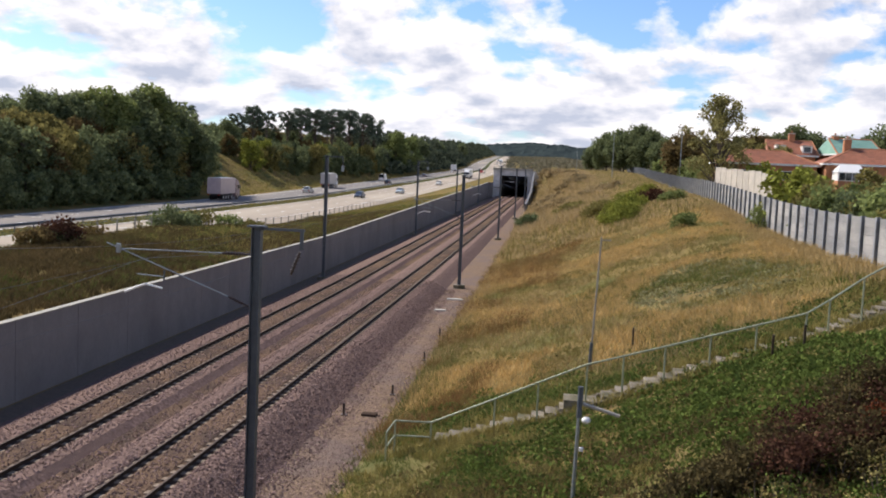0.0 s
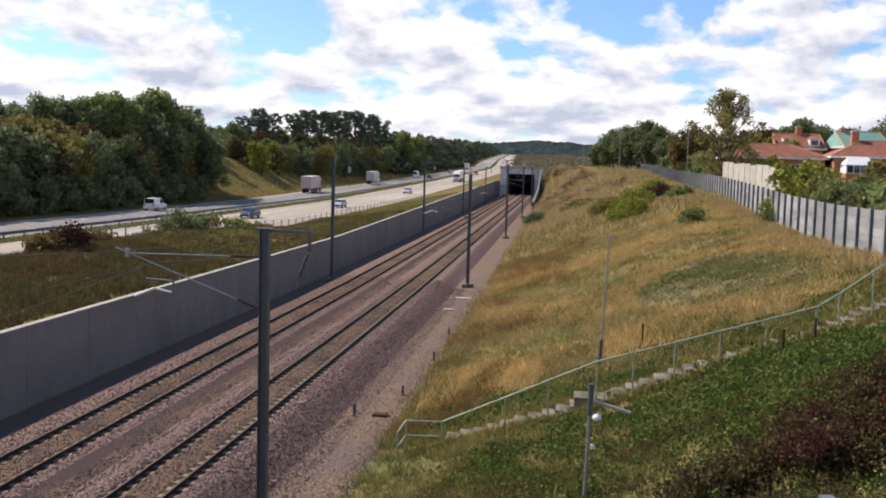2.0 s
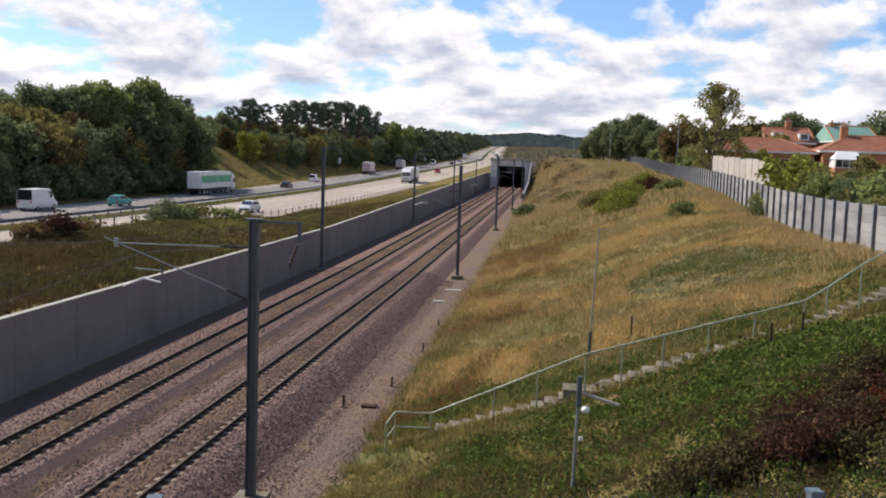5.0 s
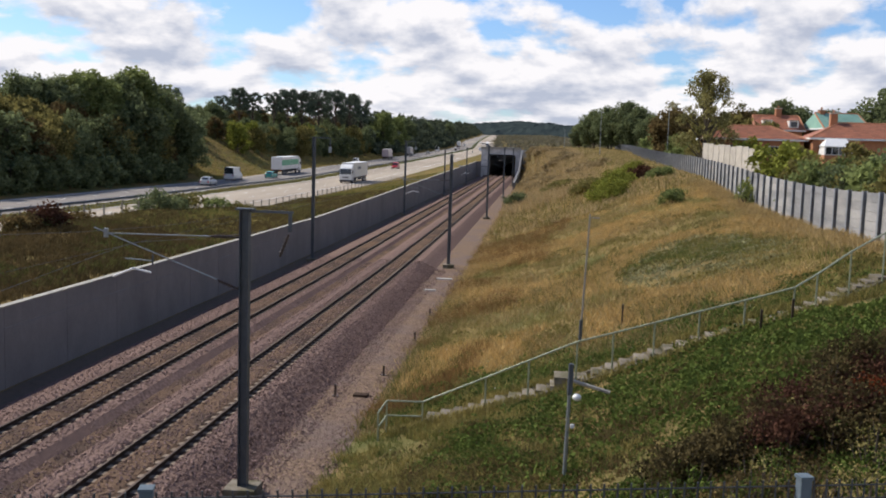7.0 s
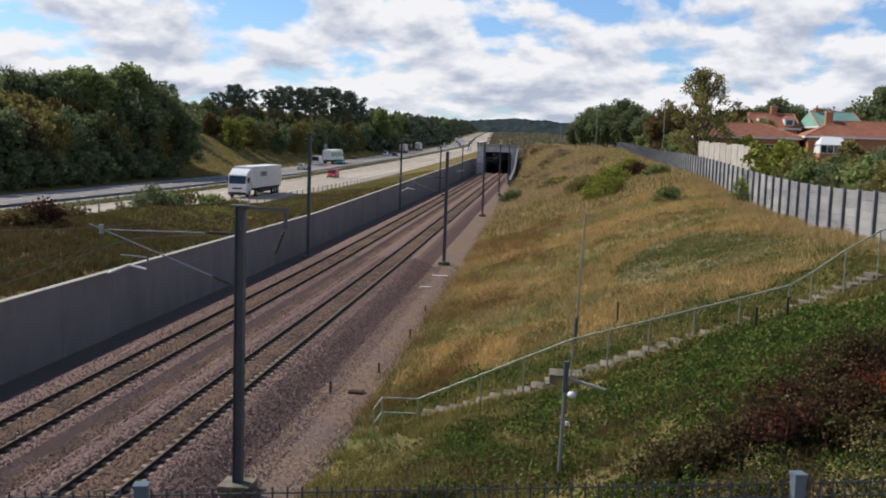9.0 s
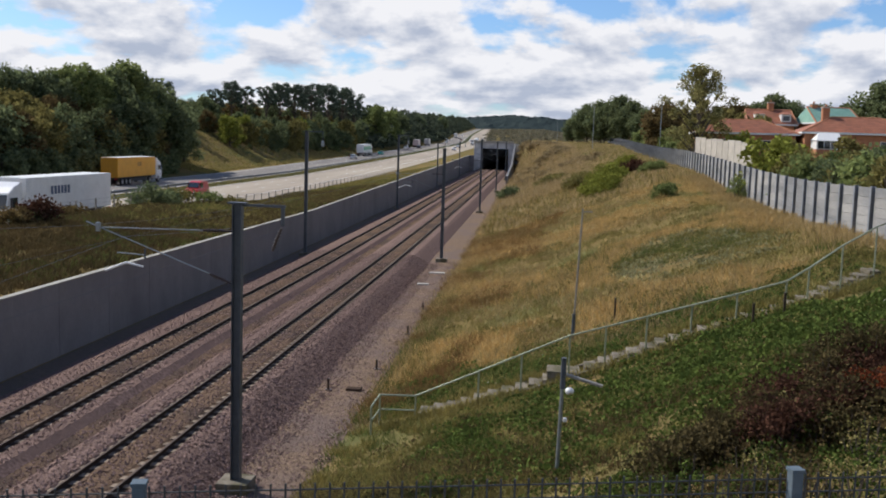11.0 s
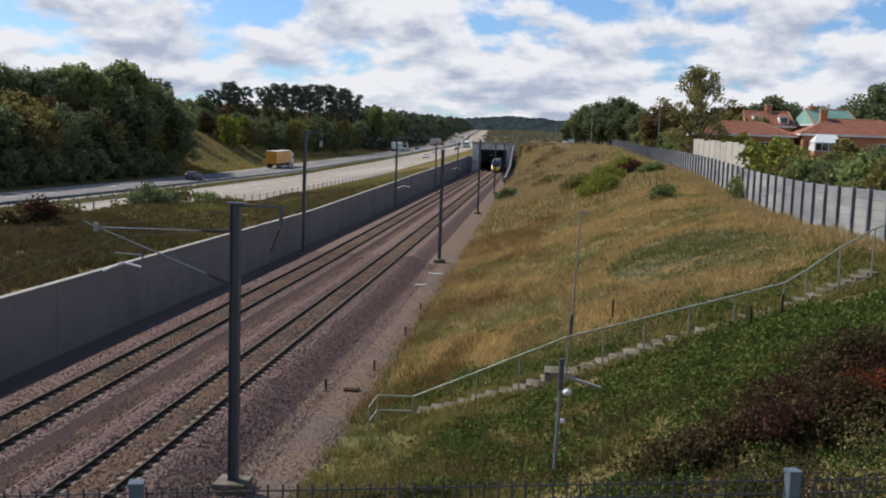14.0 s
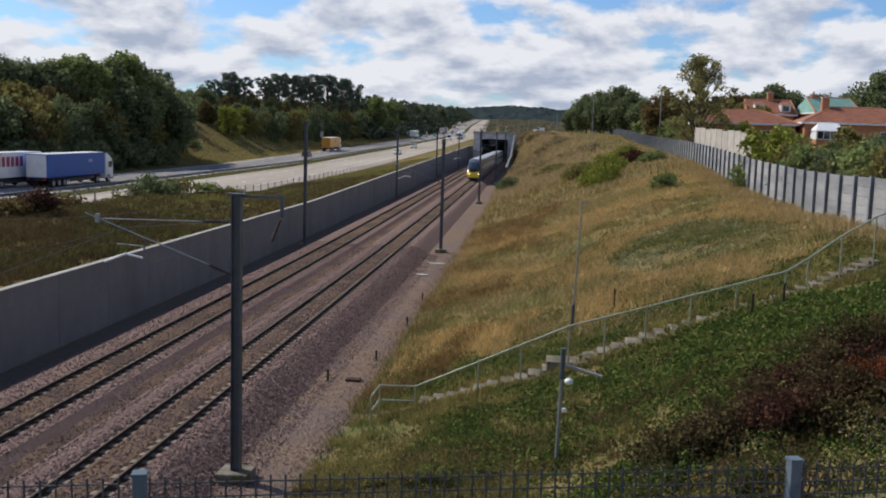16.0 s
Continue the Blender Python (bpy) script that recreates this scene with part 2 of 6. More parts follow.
L_SAGE = leaf_mat("pale_sage_weed_leaves", (0.26, 0.245, 0.135), (0.19, 0.19, 0.095), 1.0)
L_FLOWER = leaf_mat("white_flower_heads", (0.60, 0.58, 0.45), (0.45, 0.43, 0.32), 1.0)
T_GOLD = leaf_mat("golden_dry_grass", (0.545, 0.370, 0.150), (0.400, 0.268, 0.105), 0.25, 0.3)
T_OLIVE = leaf_mat("olive_grass", (0.286, 0.235, 0.084), (0.207, 0.181, 0.062), 0.25, 0.3)
T_REED = leaf_mat("bleached_reeds", (0.56, 0.42, 0.22), (0.42, 0.31, 0.155), 0.3, 0.3)
T_GREEN = leaf_mat("green_grass", (0.115, 0.140, 0.040), (0.150, 0.162, 0.050), 0.3, 0.3)
T_BROWN = leaf_mat("brown_bank_grass", (0.155, 0.112, 0.052), (0.105, 0.082, 0.038), 0.3, 0.3)
T_RUST = leaf_mat("rust_coloured_grass", (0.28, 0.165, 0.068), (0.21, 0.125, 0.052), 0.3, 0.3)


# ---- mesh helpers ----
def part(name, bm, material, parent=None, label=""):
    me = bpy.data.meshes.new(name)
    bm.to_mesh(me)
    bm.free()
    me.materials.append(material)
    ob = new(name, me)
    ob.parent = parent
    if label:
        ob["label"] = label
    return ob


def arrays(name, verts, faces, material, parent=None, label=""):
    me = bpy.data.meshes.new(name)
    me.from_pydata(verts, [], faces)
    me.materials.append(material)
    ob = new(name, me)
    ob.parent = parent
    if label:
        ob["label"] = label
    return ob


def empty(name, m=None):
    ob = new(name)
    ob.empty_display_size = 0.2
    if m is not None:
        ob.matrix_world = m
    return ob


def box(bm, x, y, z, sx, sy, sz, m=None, bevel=0.0):
    """A box by its centre and sizes."""
    t = Matrix.Translation((x, y, z)) @ Matrix.Diagonal((sx, sy, sz, 1))
    r = bmesh.ops.create_cube(bm, size=1.0, matrix=(m @ t) if m is not None else t)
    if bevel:
        es = list({e for v in r["verts"] for e in v.link_edges})
        bmesh.ops.bevel(bm, geom=es, offset=bevel, segments=2, affect="EDGES", profile=0.6)
    return bm


def tube(bm, a, b, r, seg=8, r2=None):
    a, b = Vector(a), Vector(b)
    d = b - a
    m = Matrix.Translation((a + b) / 2) @ d.to_track_quat("Z", "Y").to_matrix().to_4x4()
    bmesh.ops.create_cone(bm, cap_ends=True, segments=seg, radius1=r, radius2=r if r2 is None else r2, depth=d.length, matrix=m)
    return bm


def B():
    return bmesh.new()


def solid(bm, profile, y0, y1):
    """Extrudes a closed x, z outline along y."""
    f = [bm.verts.new((x, y0, z)) for x, z in profile]
    g = [bm.verts.new((x, y1, z)) for x, z in profile]
    n = len(f)
    bm.faces.new(f)
    bm.faces.new(g[::-1])
    for i in range(n):
        bm.faces.new((f[i], g[i], g[(i + 1) % n], f[(i + 1) % n]))
    bmesh.ops.recalc_face_normals(bm, faces=bm.faces[:])
    return bm


def leaf_quads(centres, size, seed, flat=0.0):
    """Vertices and faces of small random leaf quads at the given centres."""
    rng = np.random.default_rng(seed)
    c = np.asarray(centres, float)
    n = len(c)
    u = rng.normal(size=(n, 3))
    u /= np.linalg.norm(u, axis=1, keepdims=True)
    w = rng.normal(size=(n, 3))
    w[:, 2] *= 1 - flat
    v = np.cross(u, w)
    v /= np.linalg.norm(v, axis=1, keepdims=True) + 1e-9
    s = size * rng.uniform(0.5, 1.3, (n, 1))
    k = rng.uniform(0.45, 0.9, (n, 1))
    p = np.stack([c - u * s, c - v * s * k, c + u * s, c + v * s * k], 1).reshape(-1, 3)
    return p.tolist(), np.arange(4 * n).reshape(-1, 4).tolist()


def blob_points(blobs, per, seed, shell=0.55):
    """Random points in ellipsoids (x, y, z, rx, ry, rz), thicker near their skins."""
    rng = np.random.default_rng(seed)
    out = []
    for x, y, z, rx, ry, rz in blobs:
        n = max(4, int(per * (rx * ry * rz) ** 0.667))
        d = rng.normal(size=(n, 3))
        d /= np.linalg.norm(d, axis=1, keepdims=True)
        r = (shell + (1 - shell) * rng.random((n, 1))) * rng.uniform(0.8, 1.12, (n, 1))
        out.append(np.array((x, y, z)) + d * r * np.array((rx, ry, rz)))
    return np.concatenate(out)

# ---- lie of the land ----
def zr(y):
    """Height of the rail heads: level, then a gentle climb."""
    return 0.0 if y < 65 else 0.0078 * (y - 65) ** 2 / (y - 65 + 15)


ROAD_Y = (-900, 110, 190, 340, 506, 690, 1000, 1400, 1800, 4500)
ROAD_Z = (1.7, 1.7, 2.0, 4.3, 7.4, 10.6, 19.4, 29.5, 39.0, 60.0)


def zroad(y):
    return float(np.interp(y, ROAD_Y, ROAD_Z))


def road_shift(y):
    """Sideways bend of the motorway to the left, far off."""
    return float(np.interp(y, (0, 560, 640, 720, 850, 1000, 1800, 4500), (0, 0, -1.2, -4.2, -11.2, -18.8, -52, -164)))


def wall_top(y):
    return 2.55 + max(0.0, y - 88) * 0.0158


def fence_x(y):
    return 13.0 + 0.045 * y


def fence_z(y):
    return float(np.interp(y, (-60, 20, 40, 50, 58, 70, 83, 97, 123, 157, 183, 216, 309, 464, 800, 4000),
                           (5.0, 5.2, 5.4, 5.25, 5.25, 5.45, 5.85, 6.25, 6.85, 7.2, 7.6, 8.2, 10.0, 11.7, 16, 22)))


def smooth(t):
    t = min(1.0, max(0.0, t))
    return t * t * (3 - 2 * t)


WALL_X, CESS_X = -21.1, -6.2


def ground_z(x, y):
    zc = zr(min(y, 1400)) - 0.8
    r = zroad(y)
    over = smooth((y - 470) / 180)  # the land closes over the tunnel
    if x >= CESS_X:
        fx, fz = fence_x(min(y, 600)), fence_z(y)
        s = (x - CESS_X) / (fx - CESS_X)
        steep = smooth((y - 135) / 165)
        if s <= 1:
            p = min(s / (0.9 - 0.83 * steep), 1.0)
            z = zc + (fz - zc) * (p - 0.06 * math.sin(2 * math.pi * p) * 0.5)
        else:
            z = fz + min(0.03 * (x - fx), 4.0) * smooth((x - fx) / 40)
        return z + over * max(0.0, r - 0.4 - z)
    if x > WALL_X:
        return zc + over * max(0.0, r - 0.4 - zc)
    x -= road_shift(y)
    if x > -33:
        edge = min(wall_top(min(y, 300)) - 0.15, r + 2.6)
        mound = 1.75 * smooth((112 - y) / 45) * smooth((WALL_X - x) / 8.5) * smooth((x + 33.3) / 1.9)
        z = edge + (r - 0.05 - edge) * smooth((WALL_X - x) / 11.5) + mound
        return z + over * max(0.0, r - 0.3 - z)
    if x > -65:
        return r - 0.05
    bank = 9.0 * smooth((-65 - x) / 26) + 26 * smooth((-110 - x) / 500)
    return r - 0.05 + bank


def ground_top(x, y):
    """The uneven surface of the ground."""
    z = ground_z(x, y)
    if CESS_X < x < 60 and y < 400:
        z += smooth((x - CESS_X) / 4) * (0.28 * noise.noise((x * 0.22, y * 0.16, 1.0)) + 0.10 * noise.noise((x * 0.9, y * 0.7, 4.0)))
    elif -33 < x < WALL_X and y < 300:
        z += 0.25 * noise.noise((x * 0.2, y * 0.15, 7.0))
    return z


def make_ground():
    xs = [-4000, -2500, -1500, -900, -600, -400, -300, -220, -160, -130] + [-110 + 3 * i for i in range(16)] + [-64, -48, -33.2]
    xs += [-32 + 1.2 * i for i in range(10)] + [WALL_X - 0.02, WALL_X + 0.02, -19.5, -17, -14, -11, -8, CESS_X]
    xs += [CESS_X + 0.55 * i for i in range(1, 44)] + [20, 22, 25, 29, 34, 40, 50, 65, 90, 140, 220, 400, 800, 1600, 4000]
    ys = [-900, -300, -120, -60, -30, -10, 0, 6] + [8 + 0.8 * i for i in range(90)] + [80 + 2.5 * i for i in range(90)] + [300.5, 306, 309, 312, 316, 322, 335, 350, 375]
    ys += [400 + 30 * i for i in range(21)] + [1100, 1250, 1500, 1900, 2500, 3300, 4500]
    ys = sorted(set(ys))
    verts = []
    for y in ys:
        for x in xs:
            verts.append((x, y, ground_top(x, y)))
    n = len(xs)
    faces = [(j * n + i, j * n + i + 1, (j + 1) * n + i + 1, (j + 1) * n + i) for j in range(len(ys) - 1) for i in range(n - 1)]
    ob = arrays("ground", verts, faces, M_GRASS)
    return tagged(ob, "dry golden and green grass on cutting slopes", "ground", kind="structure")


make_ground()


def strip(name, profile, ys, zf, material, parent=None, xf=None):
    """A sheet with an x, z cross profile that follows a height along y."""
    n = len(profile)
    verts = [(x + (xf(y) if xf else 0.0), y, z + zf(y)) for y in ys for x, z in profile]
    faces = [(j * n + i, j * n + i + 1, (j + 1) * n + i + 1, (j + 1) * n + i) for j in range(len(ys) - 1) for i in range(n - 1)]
    return arrays(name, verts, faces, material, parent)


LC, RC, HALF = -16.1, -11.35, 0.7525
TRACK_Y = [-40 + 5 * i for i in range(69)] + [330 + 30 * i for i in range(36)]
TRACK_END = 300.0


def make_trackbed():
    bed = strip("trackbed", [(-19.7, -0.78), (-18.3, -0.20), (-17.6, -0.115), (-17.12, -0.12), (-17.04, -0.20), (-15.16, -0.20), (-15.08, -0.12), (-14.6, -0.15), (-14.25, -0.40), (-13.75, -0.42), (-13.25, -0.13),
                             (-12.85, -0.09), (-12.4, -0.12), (-12.3, -0.20), (-10.40, -0.20), (-10.32, -0.12), (-9.75, -0.11), (-9.4, -0.26), (-8.5, -0.78)], TRACK_Y, zr, M_BALLAST)
    tagged(bed, "grey-pink stone ballast bed under two railway tracks", "ballast", kind="structure")
    for c in (LC, RC):
        f = strip("track_infill", [(c - 0.93, -0.186), (c - 0.60, -0.182), (c - 0.50, -0.128), (c, -0.118), (c + 0.36, -0.128), (c + 0.46, -0.182), (c + 0.93, -0.186)], TRACK_Y, zr, M_FOURFOOT)
        tagged(f, "rust-stained ballast between the rails", "ballast", kind="structure")
    six = strip("drain_strip", [(-14.3, -0.36), (-14.0, -0.395), (-13.7, -0.385)], TRACK_Y, zr, M_FOURFOOT)
    tagged(six, "brown gravel drain strip between the two tracks", "gravel", kind="structure")
    cess = strip("cess_path", [(-8.75, -0.77), (-8.2, -0.74), (-7.0, -0.73), (-6.1, -0.76), (-5.75, -0.80)], TRACK_Y, zr, M_CESS)
    tagged(cess, "pale gravel walkway beside the railway", "path", kind="structure")
    ditch = strip("wall_gutter", [(-20.75, -0.775), (-19.6, -0.77)], TRACK_Y, zr, mat("dark_brown_soil", (0.115, 0.085, 0.066), (0.075, 0.058, 0.046), 4.0, 0.9, 0.6))
    tagged(ditch, "dark brown gutter along the wall foot", "gutter", kind="structure")


make_trackbed()


def make_track(c, name):
    tr = tagged(empty(name), "railway track of rusty rails on concrete sleepers", "railway track", kind="structure", group="railway tracks")
    prof = [(-0.036, 0), (0.036, 0), (0.036, -0.04), (0.010, -0.055), (0.010, -0.135), (0.07, -0.16), (-0.07, -0.16), (-0.010, -0.135), (-0.010, -0.055), (-0.036, -0.04)]
    for s in (-HALF, HALF):
        strip("rail", [(c + s + x, z - 0.004) for x, z in prof + prof[:1]], TRACK_Y, zr, M_RAIL, tr)
        strip("rail_head", [(c + s - 0.034, 0.0), (c + s + 0.034, 0.0)], TRACK_Y, zr, M_RAILTOP, tr)["label"] = "worn brown running surface"
        # rail shadow laid down as a dark strip, wider on the +x side
        st = strip("brake_dust", [(c + s - 0.12, -0.160), (c + s + 0.30, -0.160)], TRACK_Y, zr, M_SHADE_RUST, tr)
        st["label"] = "dark strip painted in as the rail's shade"
    bm = B()
    solid(bm, [(-1.25, -0.2), (1.25, -0.2), (1.25, 0.0), (0.45, 0.0), (0.35, -0.035), (-0.35, -0.035), (-0.45, 0.0), (-1.25, 0.0)], -0.125, 0.125)
    me = bpy.data.meshes.new("sleeper")
    bm.to_mesh(me)
    bm.free()
    me.materials.append(M_SLEEPER)
    y, k, far_v, far_f = 14.0, 0, [], []
    base = [tuple(v.co) for v in me.vertices]
    bf = [tuple(p.vertices) for p in me.polygons]
    while y < TRACK_END:
        if k < 150:
            ob = new("sleeper", me)
            ob.parent, ob.location = tr, (c, y, zr(y) - 0.138)
        else:
            o = len(far_v)
            far_v += [(vx + c, vy + y, vz + zr(y) - 0.138) for vx, vy, vz in base]
            far_f += [tuple(i + o for i in f) for f in bf]
        y, k = y + 0.60, k + 1
    arrays("distant_sleepers", far_v, far_f, M_SLEEPER, tr)["kind"] = "stuff"
    return tr


make_track(LC, "track_1")
make_track(RC, "track_2")


def make_wall():
    w = tagged(empty("wall_trackside"), "long grey precast concrete retaining wall with pale coping", "wall", kind="structure")
    y, seg = -30.0, 5.0
    while y < 300:
        y2 = min(y + seg, 300)
        bm = B()
        a, b = y + 0.012, y2 - 0.012
        vs = [bm.verts.new(p) for p in ((-20.9, a, zr(y) - 1.0), (-20.9, b, zr(y2) - 1.0), (-20.9, b, wall_top(y2) - 0.05), (-20.9, a, wall_top(y) - 0.05))]
        r = bmesh.ops.extrude_face_region(bm, geom=[bm.faces.new(vs)])
        bmesh.ops.translate(bm, vec=(-0.24, 0, 0), verts=[v for v in r["geom"] if isinstance(v, bmesh.types.BMVert)])
        bmesh.ops.recalc_face_normals(bm, faces=bm.faces[:])
        part("panel", bm, M_WALL, w)
        bm = B()
        vs = [bm.verts.new(p) for p in ((-20.84, y, wall_top(y) - 0.05), (-20.84, y2, wall_top(y2) - 0.05), (-20.84, y2, wall_top(y2)), (-20.84, y, wall_top(y)))]
        r = bmesh.ops.extrude_face_region(bm, geom=[bm.faces.new(vs)])
        bmesh.ops.translate(bm, vec=(-0.32, 0, 0), verts=[v for v in r["geom"] if isinstance(v, bmesh.types.BMVert)])
        bmesh.ops.recalc_face_normals(bm, faces=bm.faces[:])
        part("coping", bm, M_COPING, w)
        y = y2


make_wall()

ROAD_YS = [-800, -300, -100, 0] + [20 + 20 * i for i in range(60)] + [1240, 1300, 1400, 1500, 1650, 1800]


def make_road():
    r = strip("road_near", [(-47.6, 0.03), (-40, 0.06), (-33.4, 0.0)], ROAD_YS, zroad, M_ROAD, None, road_shift)
    tagged(r, "pale worn three-lane motorway carriageway", "road", kind="structure")
    r = strip("road_far", [(-63.6, 0.0), (-57, 0.06), (-50.9, 0.03)], ROAD_YS, zroad, M_ROADF, None, road_shift)
    tagged(r, "grey far motorway carriageway", "road", kind="structure")
    for x, solid_line in ((-36.7, True), (-47.2, True), (-51.3, True), (-62.0, True), (-40.3, False), (-43.9, False), (-54.9, False), (-58.5, False)):
        v, f = [], []
        ys = np.arange(20, 1100, 20 if solid_line else 9.0)
        for y in ys:
            y2 = y + (20 if solid_line else 2.0)
            o = len(v)
            xa, xb = x + road_shift(y), x + road_shift(y2)
            v += [(xa - 0.08, y, zroad(y) + 0.075), (xa + 0.08, y, zroad(y) + 0.075), (xb + 0.08, y2, zroad(y2) + 0.075), (xb - 0.08, y2, zroad(y2) + 0.075)]
            f.append((o, o + 1, o + 2, o + 3))
        tagged(arrays("road_marking", v, f, M_PAINT), "white painted motorway lane line", "road marking", kind="structure")


make_road()


def make_barrier(x):
    """Steel crash barrier: a corrugated beam on posts."""
    b = tagged(empty("crash_barrier"), "galvanised steel crash barrier along the motorway", "barrier", kind="structure")
    ys = [20 + 10 * i for i in range(90)]
    strip("beam", [(x - 0.03, 0.52), (x + 0.05, 0.58), (x - 0.03, 0.66), (x + 0.05, 0.74), (x - 0.03, 0.82), (x - 0.07, 0.82), (x - 0.07, 0.52), (x - 0.03, 0.52)], ys, zroad, M_STEEL, b, road_shift)
    bm = B()
    box(bm, 0, 0, 0.38, 0.08, 0.12, 0.76)
    me = bpy.data.meshes.new("barrier_post")
    bm.to_mesh(me)
    bm.free()
    me.materials.append(M_STEEL)
    for i in range(90):
        y = 60 + 3.2 * i
        ob = new("barrier_post", me)
        ob.parent, ob.location = b, (x - 0.11, y, zroad(y) - 0.05)


make_barrier(-49.25)


def make_reserve():
    r = strip("central_reserve", [(-50.9, 0.05), (-49.25, 0.16), (-47.6, 0.05)], ROAD_YS, zroad, mat("reserve_grass", (0.085, 0.088, 0.034), (0.062, 0.066, 0.026), 0.8, 0.95, 0.5, spec=0.03), None, road_shift)
    tagged(r, "dull green grass strip between the carriageways", "verge", kind="structure")


make_reserve()


def make_portal():
    p = tagged(empty("tunnel_portal"), "grey concrete railway tunnel portal with a dark opening", "bridge", kind="structure")
    y0, y1, zb, zt, zs = 300.0, 720.0, zr(300) - 0.9, 9.9, 8.2
    for nm, x0, x1, z0, z1 in (("pier", -19.5, -17.4, zb, zt), ("pier", -8.8, -7.0, zb, zt), ("lintel", -17.4, -8.8, zs, zt)):
        part(nm, box(B(), (x0 + x1) / 2, (y0 + y1) / 2, (z0 + z1) / 2, x1 - x0, y1 - y0, z1 - z0), M_PORTAL, p)
    part("parapet", box(B(), -13.4, y0 - 0.1, zt + 0.3, 12.6, 0.5, 0.7), M_COPING, p)
    bm = B()
    for i in range(9):
        box(bm, -19.4 + 1.5 * i, y0 - 0.1, zt + 1.1, 0.07, 0.07, 1.0)
    box(bm, -13.4, y0 - 0.1, zt + 1.6, 12.1, 0.06, 0.06)
    box(bm, -13.4, y0 - 0.1, zt + 1.1, 12.1, 0.05, 0.05)
    part("railing", bm, M_STEEL, p, "steel parapet railing")
    part("return_wall", box(B(), -20.2, y0 + 0.3, (zb + wall_top(300)) / 2, 1.4, 0.6, wall_top(300) - zb), M_WALL, p)
    # wing wall on the slope side, falling towards the line
    bm = B()
    vs = [bm.verts.new(q) for q in ((-7.0, 300, zb), (-6.9, 222, zr(222) - 1.0), (-6.9, 222, zr(222) + 1.0), (-6.9, 262, zr(262) + 2.6), (-7.0, 300, zt - 0.2))]
    r = bmesh.ops.extrude_face_region(bm, geom=[bm.faces.new(vs)])
    bmesh.ops.translate(bm, vec=(0.5, 0, 0), verts=[v for v in r["geom"] if isinstance(v, bmesh.types.BMVert)])
    bmesh.ops.recalc_face_normals(bm, faces=bm.faces[:])
    part("wing_wall", bm, M_WING, p)


make_portal()


def make_deck():
    """The footbridge deck under the viewpoint."""
    m = Matrix.Rotation(math.atan(0.246), 4, "Z")
    ob = part("bridge_deck", box(B(), 0, -1.0, 6.7, 60, 8.6, 0.5, m), M_STEP)
    tagged(ob, "concrete bridge deck over the railway", "bridge", kind="structure")


make_deck()


# ---- overhead line masts ----
def make_mast(x, y, height, side, arm=True):
    """H-section mast with a top bracket; side is the way to its track: -1 or 1."""
    m = tagged(empty("catenary_mast", pose(x, y, zr(y) - 0.8)), "dark galvanised steel overhead line mast beside the track", "mast", group="overhead line masts")
    bm = B()
    d, w = 0.26, 0.24
    hx, hw, t, k = d / 2, w / 2, 0.022, 0.010
    solid(bm, [(-hx, -hw), (-hx + t, -hw), (-hx + t, -k), (hx - t, -k), (hx - t, -hw), (hx, -hw), (hx, hw), (hx - t, hw), (hx - t, k), (-hx + t, k), (-hx + t, hw), (-hx, hw)], 0, height)
    bm.transform(Matrix(((1, 0, 0, 0), (0, 0, 1, 0), (0, 1, 0, 0), (0, 0, 0, 1))))
    bmesh.ops.recalc_face_normals(bm, faces=bm.faces[:])
    part("column", bm, M_STEEL, m)
    bm = B()
    box(bm, 0, 0, 0.12, 0.9, 0.9, 0.5, bevel=0.03)
    part("footing", bm, M_STEP, m, "concrete footing")
    bm = B()
    box(bm, 0, 0, height + 0.03, 0.5, 0.30, 0.05)
    part("cap_plate", bm, M_STEEL, m)
    if arm:
        # registration bracket: top stay, raked strut, their insulators and the steady arm
        hz, rk = 7.42, 6.02
        tip = side * 4.0
        part("top_stay", tube(B(), (side * 0.95, 0, hz), (tip, 0, hz - 0.03), 0.017), M_GALV, m)
        part("raked_strut", tube(B(), (side * 0.75, 0, rk + 0.18), (tip + side * 0.35, 0, hz + 0.12), 0.020), M_GALV, m)
        for a, b in (((side * 0.15, 0, hz), (side * 0.98, 0, hz)), ((side * 0.15, 0, rk - 0.06), (side * 0.78, 0, rk + 0.19))):
            bm = tube(B(), a, b, 0.03)
            for i in range(6):
                q = Vector(a).lerp(Vector(b), 0.35 + 0.1 * i)
                tube(bm, q - (Vector(b) - Vector(a)) * 0.02, q + (Vector(b) - Vector(a)) * 0.02, 0.055, 10)
            part("insulator", bm, M_INSUL, m)
        part("clamp", box(B(), tip, 0, hz - 0.02, 0.12, 0.10, 0.26, bevel=0.02), M_GALV, m)
        part("registration_arm", tube(B(), (side * 2.65, 0, 6.66), (side * 3.45, 0, 6.70), 0.018), M_GALV, m)
        part("drop_bracket", tube(B(), (side * 2.65, 0, 6.55), (side * 2.65, 0, 6.85), 0.028), M_STEEL, m)
        bm = B()
        pts = [(side * 2.7, 0, 6.33), (side * 3.2, 0, 6.43), (side * 3.8, 0, 6.17)]
        for a, b in zip(pts, pts[1:]):
            tube(bm, a, b, 0.03)
        part("steady_arm", bm, M_WHITE, m, "white glass-fibre steady arm")
    return m


